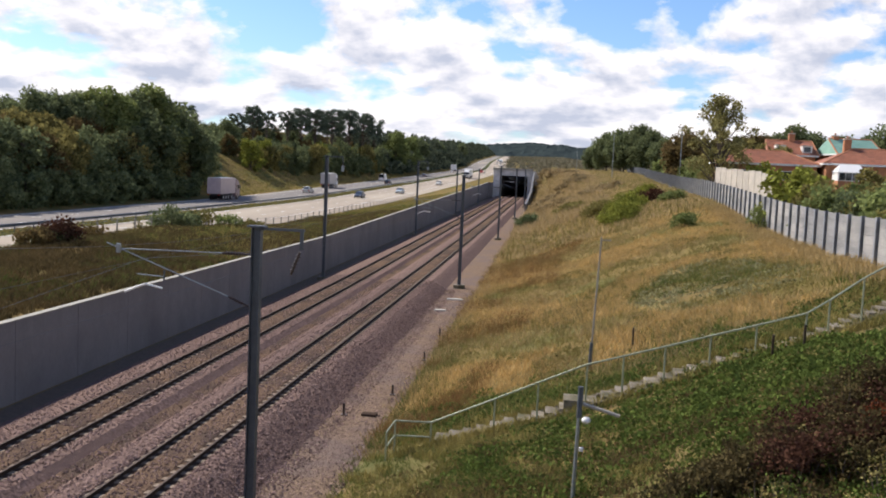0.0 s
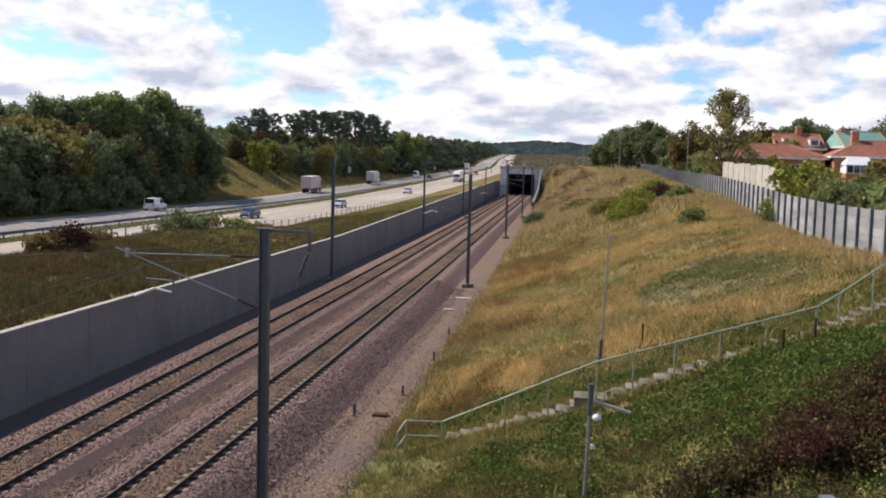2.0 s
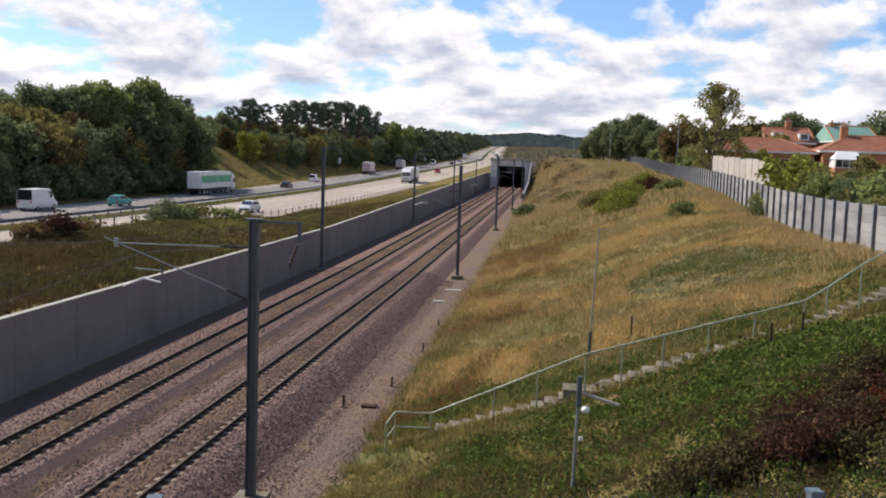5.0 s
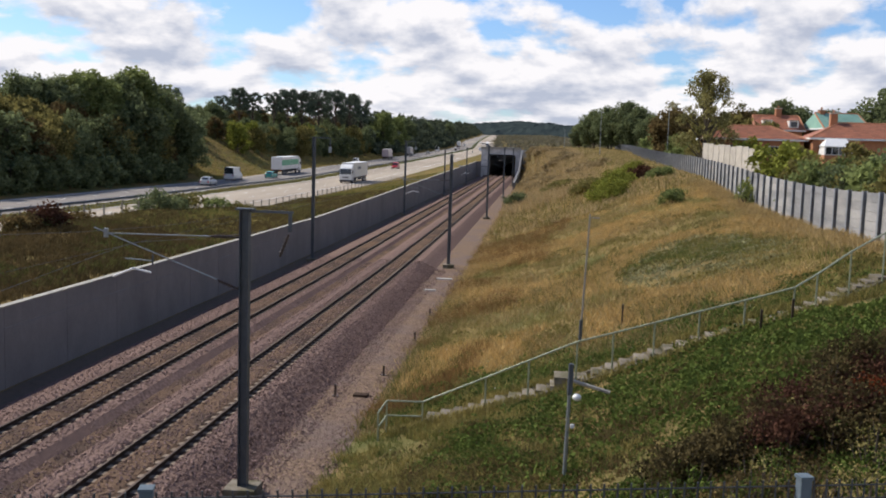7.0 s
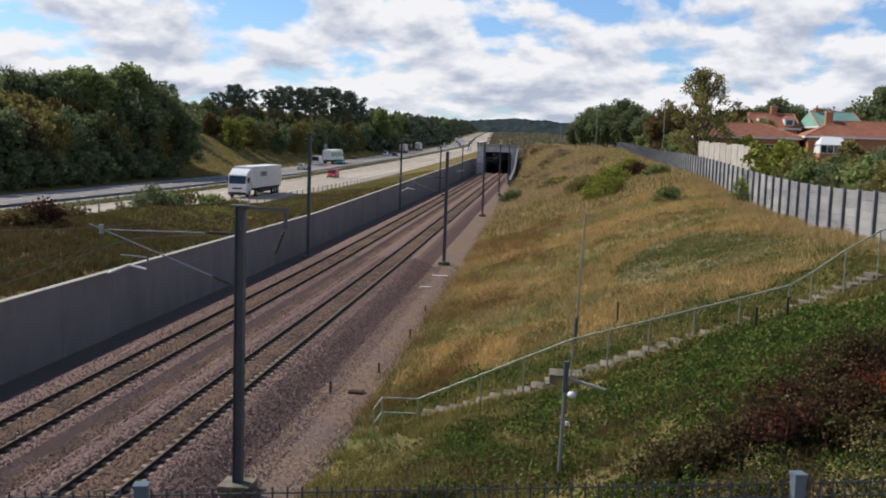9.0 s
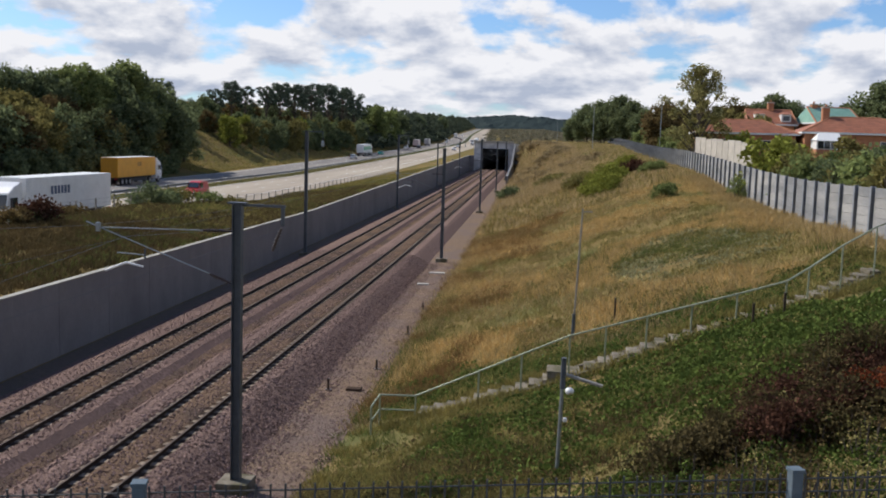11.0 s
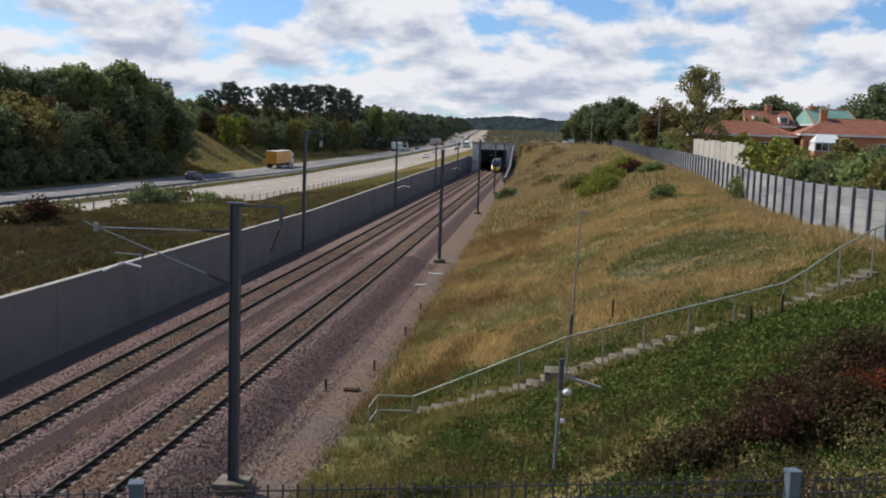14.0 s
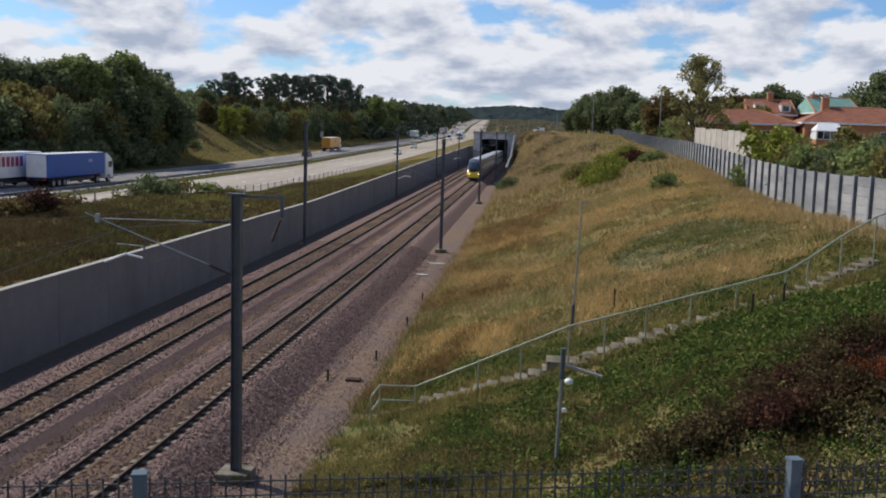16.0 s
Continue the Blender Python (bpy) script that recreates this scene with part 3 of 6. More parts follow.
def make_boom(m, height, side, length=1.35):
    """A short top outrigger with a hanging insulator."""
    part("outrigger", box(B(), side * length / 2, 0, height - 0.02, length, 0.06, 0.07), M_STEEL, m)
    part("hanger", box(B(), side * (length - 0.08), 0, height - 0.30, 0.10, 0.05, 0.52), M_STEEL, m)
    bm = tube(B(), (side * (length - 0.12), 0, height - 0.62), (side * (length - 0.36), 0, height - 1.25), 0.035)
    for i in range(5):
        z = height - 0.72 - 0.1 * i
        tube(bm, (side * (length - 0.16 - 0.04 * i), 0, z), (side * (length - 0.17 - 0.04 * i), 0, z - 0.03), 0.07, 10)
    part("hanging_insulator", bm, M_INSUL, m)


for my, rh, lh in ((25.4, 8.18, 0), (79.1, 9.5, 10.65), (133.0, 10.4, 10.6), (187.0, 9.9, 9.2), (241.0, 9.6, 9.4)):
    rm = make_mast(-8.1 if my < 30 else -7.6, my, rh, -1)
    if not lh:
        make_boom(rm, rh, 1)
        continue
    lm = make_mast(-19.3, my, lh, 1, arm=False)
    part("outrigger", box(B(), 0.7, 0, lh - 0.02, 1.4, 0.06, 0.08), M_STEEL, lm)
    part("hanger", box(B(), 1.38, 0, lh - 0.4, 0.06, 0.05, 0.75), M_STEEL, lm)
    part("balance_weight", box(B(), 1.38, 0, lh - 1.0, 0.24, 0.2, 0.5, bevel=0.03), M_GALV, lm, "pale balance weight")


# ---- noise fence along the crest ----
def make_fence():
    f = tagged(empty("noise_fence"), "tall weathered grey timber noise fence with dark steel posts", "fence")
    y, step, k = 36.0, 2.55, 0
    hgt = 2.62
    while y < 460:
        y2 = y + step
        a, b = Vector((fence_x(y), y, fence_z(y))), Vector((fence_x(y2), y2, fence_z(y2)))
        bm = B()
        for dx, sx, sy in ((-0.20, 0.025, 0.20), (-0.11, 0.16, 0.022), (-0.02, 0.025, 0.20)):
            box(bm, a.x + dx, y, a.z + hgt / 2 - 0.1, sx, sy, hgt + 0.12)
        part("post", bm, M_POSTF, f)
        n = 6 if y < 110 else 1
        for i in range(n):
            z0, z1 = i * hgt / n + 0.006, (i + 1) * hgt / n - 0.006
            bm = B()
            t = 0.05
            vs = []
            for p, s in ((a, 0.12), (b, -0.12)):
                q = p + (b - a).normalized() * s
                for dx, dz in ((-t, z0), (t, z0), (t, z1), (-t, z1)):
                    vs.append(bm.verts.new((q.x + dx, q.y, q.z + dz - 0.1)))
            for q in ((0, 1, 2, 3), (7, 6, 5, 4), (0, 4, 5, 1), (1, 5, 6, 2), (2, 6, 7, 3), (3, 7, 4, 0)):
                bm.faces.new([vs[j] for j in q])
            bmesh.ops.recalc_face_normals(bm, faces=bm.faces[:])
            part("board", bm, M_TIMBER, f)
        y, k = y2, k + 1


make_fence()


# ---- stairs on the slope with their handrail ----
STAIR_Y = 31.5


def slope(x, y=STAIR_Y):
    return ground_z(x, y)


def stair_y(x):
    return STAIR_Y + 0.75 * max(0.0, x - 8.3)


def make_stairs():
    st = tagged(empty("slope_stairs"), "narrow weathered concrete access steps climbing the grassy slope", "stairs")
    x, k = -3.4, 0
    rr = random.Random(2)
    while x < 12.0:
        y = stair_y(x)
        z = slope(x, y)
        landing = 0.9 < x < 2.0
        bm = B()
        box(bm, x, y, z + (0.13 if landing else 0.0) + rr.uniform(-0.02, 0.02), 0.44 if not landing else 1.1, 0.95, 0.34, bevel=0.02)
        part("landing" if landing else "step", bm, M_STEP, st)
        x += 0.46 if not landing else 0.9
    for y in (-0.55, 0.55):
        for x in np.arange(-3.4, 11.5, 1.5):
            a, b = [(float(q), stair_y(q) + y, slope(q, stair_y(q)) + 0.08) for q in (x, x + 1.46)]
            part("kerb", tube(B(), a, b, 0.06, 6), M_STEP, st)
    hr = tagged(empty("stair_handrail"), "green-grey tubular steel handrail beside the concrete steps", "handrail")
    px = [-5.1, -4.9, -3.69, -1.6, -0.2, 1.35, 2.5, 3.8, 5.2, 6.6, 8.1, 8.9, 10.2, 11.6]
    pz = [0.47, 0.75, 0.78, 1.73, 2.38, 3.09, 3.44, 3.84, 4.28, 4.71, 5.19, 5.60, 6.28, 6.87]
    pts = []
    for i, (x, top) in enumerate(zip(px, pz)):
        y = stair_y(x) - 0.6 - (0.5 if i == 0 else 0)
        part("post", tube(B(), (x, y, slope(x, y) - 0.2), (x, y, top), 0.03), M_GREENRAIL, hr)
        pts.append(Vector((x, y, top)))
    for a, b in zip(pts, pts[1:]):
        part("rail", tube(B(), a, b, 0.032), M_GREENRAIL, hr)
    top = pts[-1].copy()
    part("end_hook", tube(B(), top, top + Vector((0.35, 0.1, 0.12)), 0.024), M_GREENRAIL, hr)
    for a, b in zip(pts[:2], pts[1:3]):
        part("lower_rail", tube(B(), a - Vector((0, 0, 0.5)), b - Vector((0, 0, 0.5)), 0.028), M_GREENRAIL, hr)


make_stairs()


def make_pole(x, y, z, tip, r, name, label, material=M_POSTG):
    ob = tagged(empty(name, pose(x, y, z)), label, "pole")
    part("shaft", tube(B(), (0, 0, -0.3), tip, r, 10, r * 0.8), material, ob)
    return ob


lp = make_pole(1.72, 37.5, ground_z(1.72, 37.5), (0.18, 0.0, 5.15), 0.04, "marker_pole", "slim grey pole with a dark base on the grassy slope", M_POSTG)
part("base_sleeve", tube(B(), (0, 0, -0.2), (0.03, 0, 0.95), 0.07), M_STEEL, lp, "dark base sleeve")
part("crossbar", box(B(), 0.36, 0, 5.02, 0.4, 0.04, 0.05, bevel=0.01), M_POSTG, lp)
sp = make_pole(0.81, 22.7, ground_z(0.81, 22.7), (0.06, 0, 2.75), 0.05, "sign_post", "grey post with a pale arm and white lamp", M_GALV)
part("arm", tube(B(), (0.12, -0.06, 2.36), (1.0, -0.1, 2.13), 0.045, 6), M_COPING, sp, "pale timber arm")
part("sleeve", tube(B(), (0.05, 0, 2.0), (0.062, 0, 2.76), 0.065), M_STEEL, sp)
bm = B()
bmesh.ops.create_uvsphere(bm, u_segments=14, v_segments=10, radius=0.11, matrix=Matrix.Translation((0.22, -0.1, 1.97)) @ Matrix.Diagonal((1.0, 1.0, 0.82, 1)))
part("lamp", bm, M_WHITE, sp, "white round lamp")
part("junction_box", box(B(), 0.14, -0.08, 1.25, 0.1, 0.08, 0.1, bevel=0.02), M_WHITE, sp)


# ---- mesh fence on the bridge ----
def make_mesh_fence():
    f = tagged(empty("mesh_fence"), "dark welded wire mesh fence with galvanised posts", "fence")
    o, d = Vector((-0.27, 3.2, 0)), Vector((1, 0.246, 0)).normalized()
    top = 8.01
    for s in (-1.02, 1.30):
        p = o + d * s
        bm = box(B(), 0, 0, 0, 0.044, 0.044, 1.2, Matrix.Translation((p.x, p.y - 0.03, top - 0.56)) @ Matrix.Rotation(math.atan(0.246), 4, "Z"), bevel=0.006)
        part("post", bm, M_MESHPOST, f)
        bm = box(B(), 0, 0, 0, 0.05, 0.05, 0.012, Matrix.Translation((p.x, p.y - 0.03, top + 0.045)) @ Matrix.Rotation(math.atan(0.246), 4, "Z"))
        part("post_cap", bm, M_MESHPOST, f)
    for s in np.arange(-2.6, 3.2, 0.05):
        p = o + d * float(s)
        part("wire", tube(B(), (p.x, p.y, top - 1.1), (p.x, p.y, top + 0.022), 0.0038, 5), M_MESHWIRE, f)
    for i in range(6):
        z = top - 0.05 * i * (1 if i < 3 else 3)
        a, b = o + d * -2.6, o + d * 3.2
        part("line_wire", tube(B(), (a.x, a.y, z), (b.x, b.y, z), 0.0032, 6), M_MESHWIRE, f)


make_mesh_fence()


# ---- trees ----
def tree_mesh(kind, h, r, seed, leaf, per):
    """Trunk and crown meshes of one tree, its foot at the origin."""
    rng = random.Random(seed)
    bm = B()
    clear = {"pine": 0.50, "round": 0.20, "bush": 0.06, "sparse": 0.25}[kind]
    tube(bm, (0, 0, -0.5), (0, 0, h * 0.8), 0.022 * h, 8, 0.006 * h)
    blobs = []
    n = {"pine": 26, "round": 30, "bush": 18, "sparse": 46}[kind]
    for i in range(n):
        a = i * 2.4 + rng.uniform(-0.4, 0.4)
        u = (i + 0.5) / n
        if kind == "pine":
            z = h * (clear + (0.95 - clear) * u)
            rad = r * (0.95 - 0.35 * u) * rng.uniform(0.45, 1.0)
            s = r * rng.uniform(0.15, 0.33)
            blobs.append((rad * math.cos(a), rad * math.sin(a), z, s * 1.15, s * 1.15, s * 0.62))
        else:
            z = h * (clear + (0.90 - clear) * u)
            w = math.sin(math.pi * ((0.30 if kind == "bush" else 0.18) + (0.58 if kind == "bush" else 0.76) * u))
            rad = r * w * rng.uniform(0.05 if kind == "sparse" else 0.35, 0.95)
            s = r * rng.uniform(0.26, 0.44) * (0.5 if kind == "sparse" else 1.0)
            blobs.append((rad * math.cos(a), rad * math.sin(a), z, s, s, s * rng.uniform(0.7, 1.0)))
        x, y, z = blobs[-1][:3]
        tube(bm, (0, 0, max(h * 0.12, z - 0.22 * h)), (x * 0.9, y * 0.9, z), 0.008 * h, 5, 0.003 * h)
    pts = blob_points(blobs, per, seed, 0.35)
    v, f = leaf_quads(pts, leaf, seed)
    return bm, v, f


def tree(kind, leaves, h, r, seed, label, leaf=0.27, per=84, name="tree"):
    """A tree of a given height and crown radius, with the height kept for scaling."""
    bm, v, f = tree_mesh(kind, h, r, seed, leaf, per)
    t = tagged(empty(name), label, name)
    part("trunk", bm, M_BARK, t)
    arrays("crown", v, f, leaves, t)
    return t, h


def plant(proto, places, rng):
    """Sets the tree and copies of it at places: x, y and the height of the top above sea level, or None for its own height."""
    t, h = proto
    for i, (x, y, top) in enumerate(places):
        g = ground_z(x, y) - 0.15
        s = (top - g) / h if top else rng.uniform(0.88, 1.1)
        m = Matrix.LocRotScale((x, y, g), Euler((0, 0, rng.uniform(0, 6.28))), (s, s, s))
        if i == 0:
            t.matrix_world = m
            first = s
        else:
            copy_thing(t, m @ Matrix.Diagonal((1 / first, 1 / first, 1 / first, 1)))


rng = random.Random(5)
WOOD = {
    "a": tree("round", L_DARK, 12.5, 5.0, 1, "dense dark green oak in the roadside wood"),
    "b": tree("round", L_MID, 14.5, 5.0, 2, "tall light green broadleaf tree in the roadside wood"),
    "c": tree("bush", L_OLIVE, 10.0, 4.6, 3, "olive autumn-tinted tree at the wood edge"),
    "d": tree("bush", L_BROWN, 9.5, 4.4, 4, "russet autumn-tinted tree at the wood edge"),
    "e": tree("bush", L_DARK, 10.5, 4.6, 5, "dark bushy tree at the wood edge beside the motorway"),
    "f": tree("bush", L_DARK, 4.5, 3.4, 8, "low dark scrub under the wood edge"),
    "p": tree("pine", L_PINE, 20.0, 6.2, 6, "tall dark flat-topped pine above the wood"),
    "q": tree("pine", L_PINE, 18.0, 5.2, 7, "dark spreading pine above the wood"),
    "y": tree("bush", L_YEL, 8.0, 3.8, 9, "yellow-green young tree at the wood edge"),
}
spots = {k: [] for k in WOOD}
# wood edge beside the far carriageway
y = 84.0
while y < 192:
    spots[rng.choice("eecdea")].append((-70.5 - rng.uniform(0, 2.5), y, None))
    if y < 174:
        spots["f"].append((-67.6 - rng.uniform(0, 1.0), y + rng.uniform(-1, 1), None))
    spots[rng.choice("eecd")].append((-75.5 - rng.uniform(0, 2), y + rng.uniform(-2, 2), ground_z(-75, y) + 10.5))
    y += rng.uniform(3.4, 4.6)
for k, pl in (("a", [(-82.3, 143, 19.3), (-81.3, 147, 19.2), (-80, 150, 19.4), (-76.9, 165.5, 20.8), (-75.3, 174.4, 22), (-75.2, 179.9, 19.8), (-86, 133, 19.0), (-88, 126, 18.6), (-78.5, 184, 16.0), (-80, 190, 14.0)]),
              ("b", [(-78.7, 153, 20.7), (-77.6, 156.8, 21.8), (-76.9, 160.5, 20.9), (-75.4, 170, 23.5)]),
              ("q", [(-89, 222.9, 22.2), (-92.7, 269.5, 23.1), (-89.3, 286.4, 25.1), (-88.7, 307.5, 26.4), (-82.7, 345, 30.0), (-78, 402, 29.8), (-97, 300, 24), (-93, 330, 26)]),
              ("p", [(-91.6, 280.4, 26.3), (-87, 318.3, 28.5), (-84.9, 329.2, 28.9), (-80, 361, 31.1), (-78.7, 382, 31.3), (-86, 352, 28)]),
              ("y", [(-80.2, 242, 14.5), (-79.1, 253, 15.4), (-82, 248, 13.0)]),
              ("c", [(-77.6, 263.8, 14.5), (-74.8, 290.5, 15.7), (-73.4, 362.6, 17.8)]),
              ("e", [(-75.8, 274.7, 14.5), (-74.4, 311.2, 15.5), (-73.3, 332, 17.5), (-73.6, 393, 17.8), (-73, 300, 13), (-72.5, 321, 13.5), (-72.5, 345, 14), (-72.5, 378, 15), (-76.5, 284, 14), (-77, 268, 12)])):
    spots[k] += pl
for i in range(12):
    y = 250 + 12 * i + rng.uniform(-4, 4)
    spots[rng.choice("eecf")].append((-70.6 - rng.uniform(0, 2.5) - (3 if y < 300 else 0), y, zroad(y) + rng.uniform(4.5, 8.5)))
spots["e"] += [(-86, 240, 16.8), (-90, 252, 17.6), (-87, 228, 16.4), (-93, 262, 17.8), (-91, 240, 17.8)]
spots["a"] += [(-95, 250, 19.0), (-92, 232, 18.4), (-97, 272, 19.4), (-98, 290, 20.0), (-96, 310, 20.6), (-94, 332, 21.6)]
spots["b"] += [(-71.9, 424, 26.7), (-73, 432, 25.0), (-71.7, 464.5, 25.8)]
spots["a"] += [(-74.8, 514, 25.9), (-80, 645, 28.2), (-84.8, 845, 33.6)]
y = 236.0
while y < 430:
    spots[rng.choice("eyecda")].append((-76.5 - rng.uniform(0, 3), y, 14.0 + 0.022 * (y - 240) + rng.uniform(-0.6, 1.2)))
    spots[rng.choice("eaed")].append((-83 - rng.uniform(0, 3), y + 3, 15.4 + 0.022 * (y - 240) + rng.uniform(-0.6, 1.0)))
    y += rng.uniform(6.5, 8.5)
for i in range(14):
    y = 285 + 11 * i
    spots["ae"[i % 2]].append((-107 - rng.uniform(0, 6), y, ground_z(-108, y) + rng.uniform(6, 8)))
for i in range(18):
    y = 236 + 10 * i
    spots[rng.choice("aed")].append((-90 - rng.uniform(0, 14), y, ground_z(-92, y) + rng.uniform(6.5, 9)))


def make_distant_trees():
    """Roadside trees too far off to pick apart, down to the road edge."""
    blobs, y = [], 395.0
    while y < 1850:
        for x, h in ((-69, 5.5), (-73, 9), (-79, 11.5), (-87, 12)):
            yy, hh = y + rng.uniform(-4, 4), h * rng.uniform(0.75, 1.2)
            xx = x - rng.uniform(0, 3) + road_shift(yy)
            g = ground_z(xx, yy)
            for k in range(4):
                blobs.append((xx + rng.uniform(-2.5, 2.5), yy + rng.uniform(-2.5, 2.5), g + hh * (0.15 + 0.2 * k), 3.0, 3.0, hh * 0.2))
        y += rng.uniform(7, 10) * (1 if y < 800 else 1.7)
    v, f = leaf_quads(blob_points(blobs, 6, 77, 0.4), 0.95, 77)
    tagged(arrays("distant_trees", v, f, L_FARTREE), "distant dark trees lining the motorway", "trees", kind="stuff")


make_distant_trees()


def make_hill_scrub():
    """Scrub and small trees on the land over the tunnel, beside the climbing road."""
    rs_, blobs, y = random.Random(41), [], 560.0
    while y < 1850:
        for k in range(9):
            x = road_shift(y) - 29 + 11 * k + rs_.uniform(-4, 4)
            yy, h = y + rs_.uniform(-6, 6), rs_.uniform(0.7, 1.8) + 0.3 * k
            g = ground_z(x, yy)
            for q in range(3):
                blobs.append((x + rs_.uniform(-2.5, 2.5), yy + rs_.uniform(-2.5, 2.5), g + h * (0.2 + 0.25 * q), 3.2, 3.2, h * 0.3))
        y += 17
    v, f = leaf_quads(blob_points(blobs, 4, 78, 0.4), 1.0, 78)
    tagged(arrays("hill_scrub", v, f, L_FARSCRUB), "brown-green scrub on the hill above the tunnel", "scrub", kind="stuff")


make_hill_scrub()
y = 60.0
while y < 240:
    spots[rng.choice("aab")].append((-98 - rng.uniform(0, 8), y, min(ground_z(-98, y) + 8.5, 19.5)))
    y += rng.uniform(5, 7)
for k, pl in spots.items():
    plant(WOOD[k], pl, rng)


def make_far_wood():
    """The far wooded ridge: a canopy sheet of crowns over the hills, with leaf clumps on its skin."""
    xs, ys = [-1800 + 8 * i for i in range(451)], [1880 + 22 * j for j in range(25)]
    crest = lambda x: 66 + 14 * math.exp(-((x + 50) / 120) ** 2) + 10 * math.exp(-((x - 520) / 300) ** 2) + 4 * math.exp(-((x + 520) / 260) ** 2)
    verts = []
    for j, y in enumerate(ys):
        u = j / (len(ys) - 1)
        for x in xs:
            z = 34 + (crest(x) - 34) * smooth(u * 1.15) + 3.0 * noise.noise((x * 0.03, y * 0.02, 2.0))
            verts.append((x + rng.uniform(-2, 2), y, z + 5.0 * abs(noise.noise((x * 0.06, y * 0.05, 5.0))) + rng.uniform(0, 2.6)))
    n = len(xs)
    faces = [(j * n + i, j * n + i + 1, (j + 1) * n + i + 1, (j + 1) * n + i) for j in range(len(ys) - 1) for i in range(n - 1)]
    tagged(arrays("far_wood", verts, faces, M_HILL), "distant dark blue-green wooded ridge", "wood", kind="stuff")


make_far_wood()

# beyond the crest: dark trees, a tall thinning tree, garden shrubs
RT = {
    "a": tree("round", L_DARK, 12.0, 5.2, 21, "dark leafy tree beyond the noise fence"),
    "b": tree("bush", L_OLIVE, 6.0, 3.2, 22, "olive garden shrub behind the noise fence", 0.3, 90, "shrub"),
    "y": tree("bush", L_YEL, 4.0, 1.9, 23, "bright yellow-green garden shrub behind the noise fence", 0.16, 190, "shrub"),
    "g": tree("bush", L_MID, 4.0, 2.0, 24, "green garden hedge shrub behind the noise fence", 0.16, 190, "shrub"),
    "h": tree("bush", L_OLIVE, 4.0, 1.8, 27, "olive garden hedge shrub behind the noise fence", 0.14, 190, "shrub"),
    "k": tree("bush", L_DARK, 4.0, 1.8, 28, "dark garden shrub behind the noise fence", 0.14, 190, "shrub"),
    "d": tree("round", L_BROWN, 11.0, 5.5, 25, "dark russet tree beyond the houses"),
    "m": tree("bush", L_MID, 5.5, 3.0, 26, "light green shrub behind the noise fence", 0.3, 90, "shrub"),
}
tall = tree("sparse", L_SPARSE, 13.0, 5.3, 30, "tall thinning autumn tree above the gardens", 0.14, 230)
plant(tall, [(20.6, 126, 21.3)], rng)
rs = {"a": [(14.6, 403, 22.1), (20.3, 395, 27.6), (25.5, 387, 28.6), (31.3, 378, 30.4), (36, 370, 28), (39.6, 362, 24.6), (28, 406, 27), (17, 412, 24), (49.8, 209, 22.1), (54.4, 213, 20.9), (57.2, 202, 19.8), (60.8, 196, 19.9), (61.9, 180, 23), (45, 208, 20), (66, 190, 21), (72, 196, 20), (30, 228, 19)],
      "d": [(25.6, 198, 19.1), (29, 205, 18.0), (34, 205, 18.5), (41, 206, 19.6), (38, 215, 18), (31, 190, 17)],
      "m": [(30.2, 280, 15.3), (26.9, 212, 13.6), (25.2, 172, 13.0), (25.0, 158.4, 12.7), (26.2, 190, 13.4), (28.4, 240, 14.2), (27.5, 165, 13.6), (25.4, 180, 12.6), (27.2, 201, 13.6)],
      "b": [(28.6, 147, 15.8), (25.5, 150, 14.6), (24, 143, 13.8), (33, 150, 15), (23.5, 132, 12.4), (31, 122, 11.4), (37, 118, 11.6)],
      "y": [(17.9, 78, 10.3), (18.3, 75.8, 10.5), (18.8, 73.6, 10.3), (24.6, 121, 11.8)],
      "g": [(19.4, 65.2, 9.5), (20.6, 60.6, 9.9), (18.2, 66.5, 9.2), (19.0, 57, 9.4), (22, 62, 9.9), (20.4, 52, 10.0)],
      "h": [(19.1, 69.4, 9.8), (20, 62.9, 9.7), (18.3, 71, 9.4), (21.4, 66, 9.6), (19, 54, 9.6)],
      "k": [(20.5, 58.5, 10.2), (18.6, 62, 9.2), (23, 67, 9.9), (22.4, 58, 10.1)]}
for k, pl in rs.items():
    plant(RT[k], pl, rng)


# ---- houses ----
def hip_roof(bm, x0, x1, y0, y1, ze, zt, over=0.4, hip=None):
    x0, x1, y0, y1 = x0 - over, x1 + over, y0 - over, y1 + over
    h = hip if hip is not None else (y1 - y0) / 2
    ym = (y0 + y1) / 2
    e = [bm.verts.new(p) for p in ((x0, y0, ze), (x1, y0, ze), (x1, y1, ze), (x0, y1, ze))]
    r = [bm.verts.new(p) for p in ((x0 + h, ym, zt), (x1 - h, ym, zt))]
    for f in ((e[0], e[1], r[1], r[0]), (e[2], e[3], r[0], r[1]), (e[1], e[2], r[1]), (e[3], e[0], r[0]), (e[3], e[2], e[1], e[0])):
        bm.faces.new(f)
    bmesh.ops.recalc_face_normals(bm, faces=bm.faces[:])
    return bm


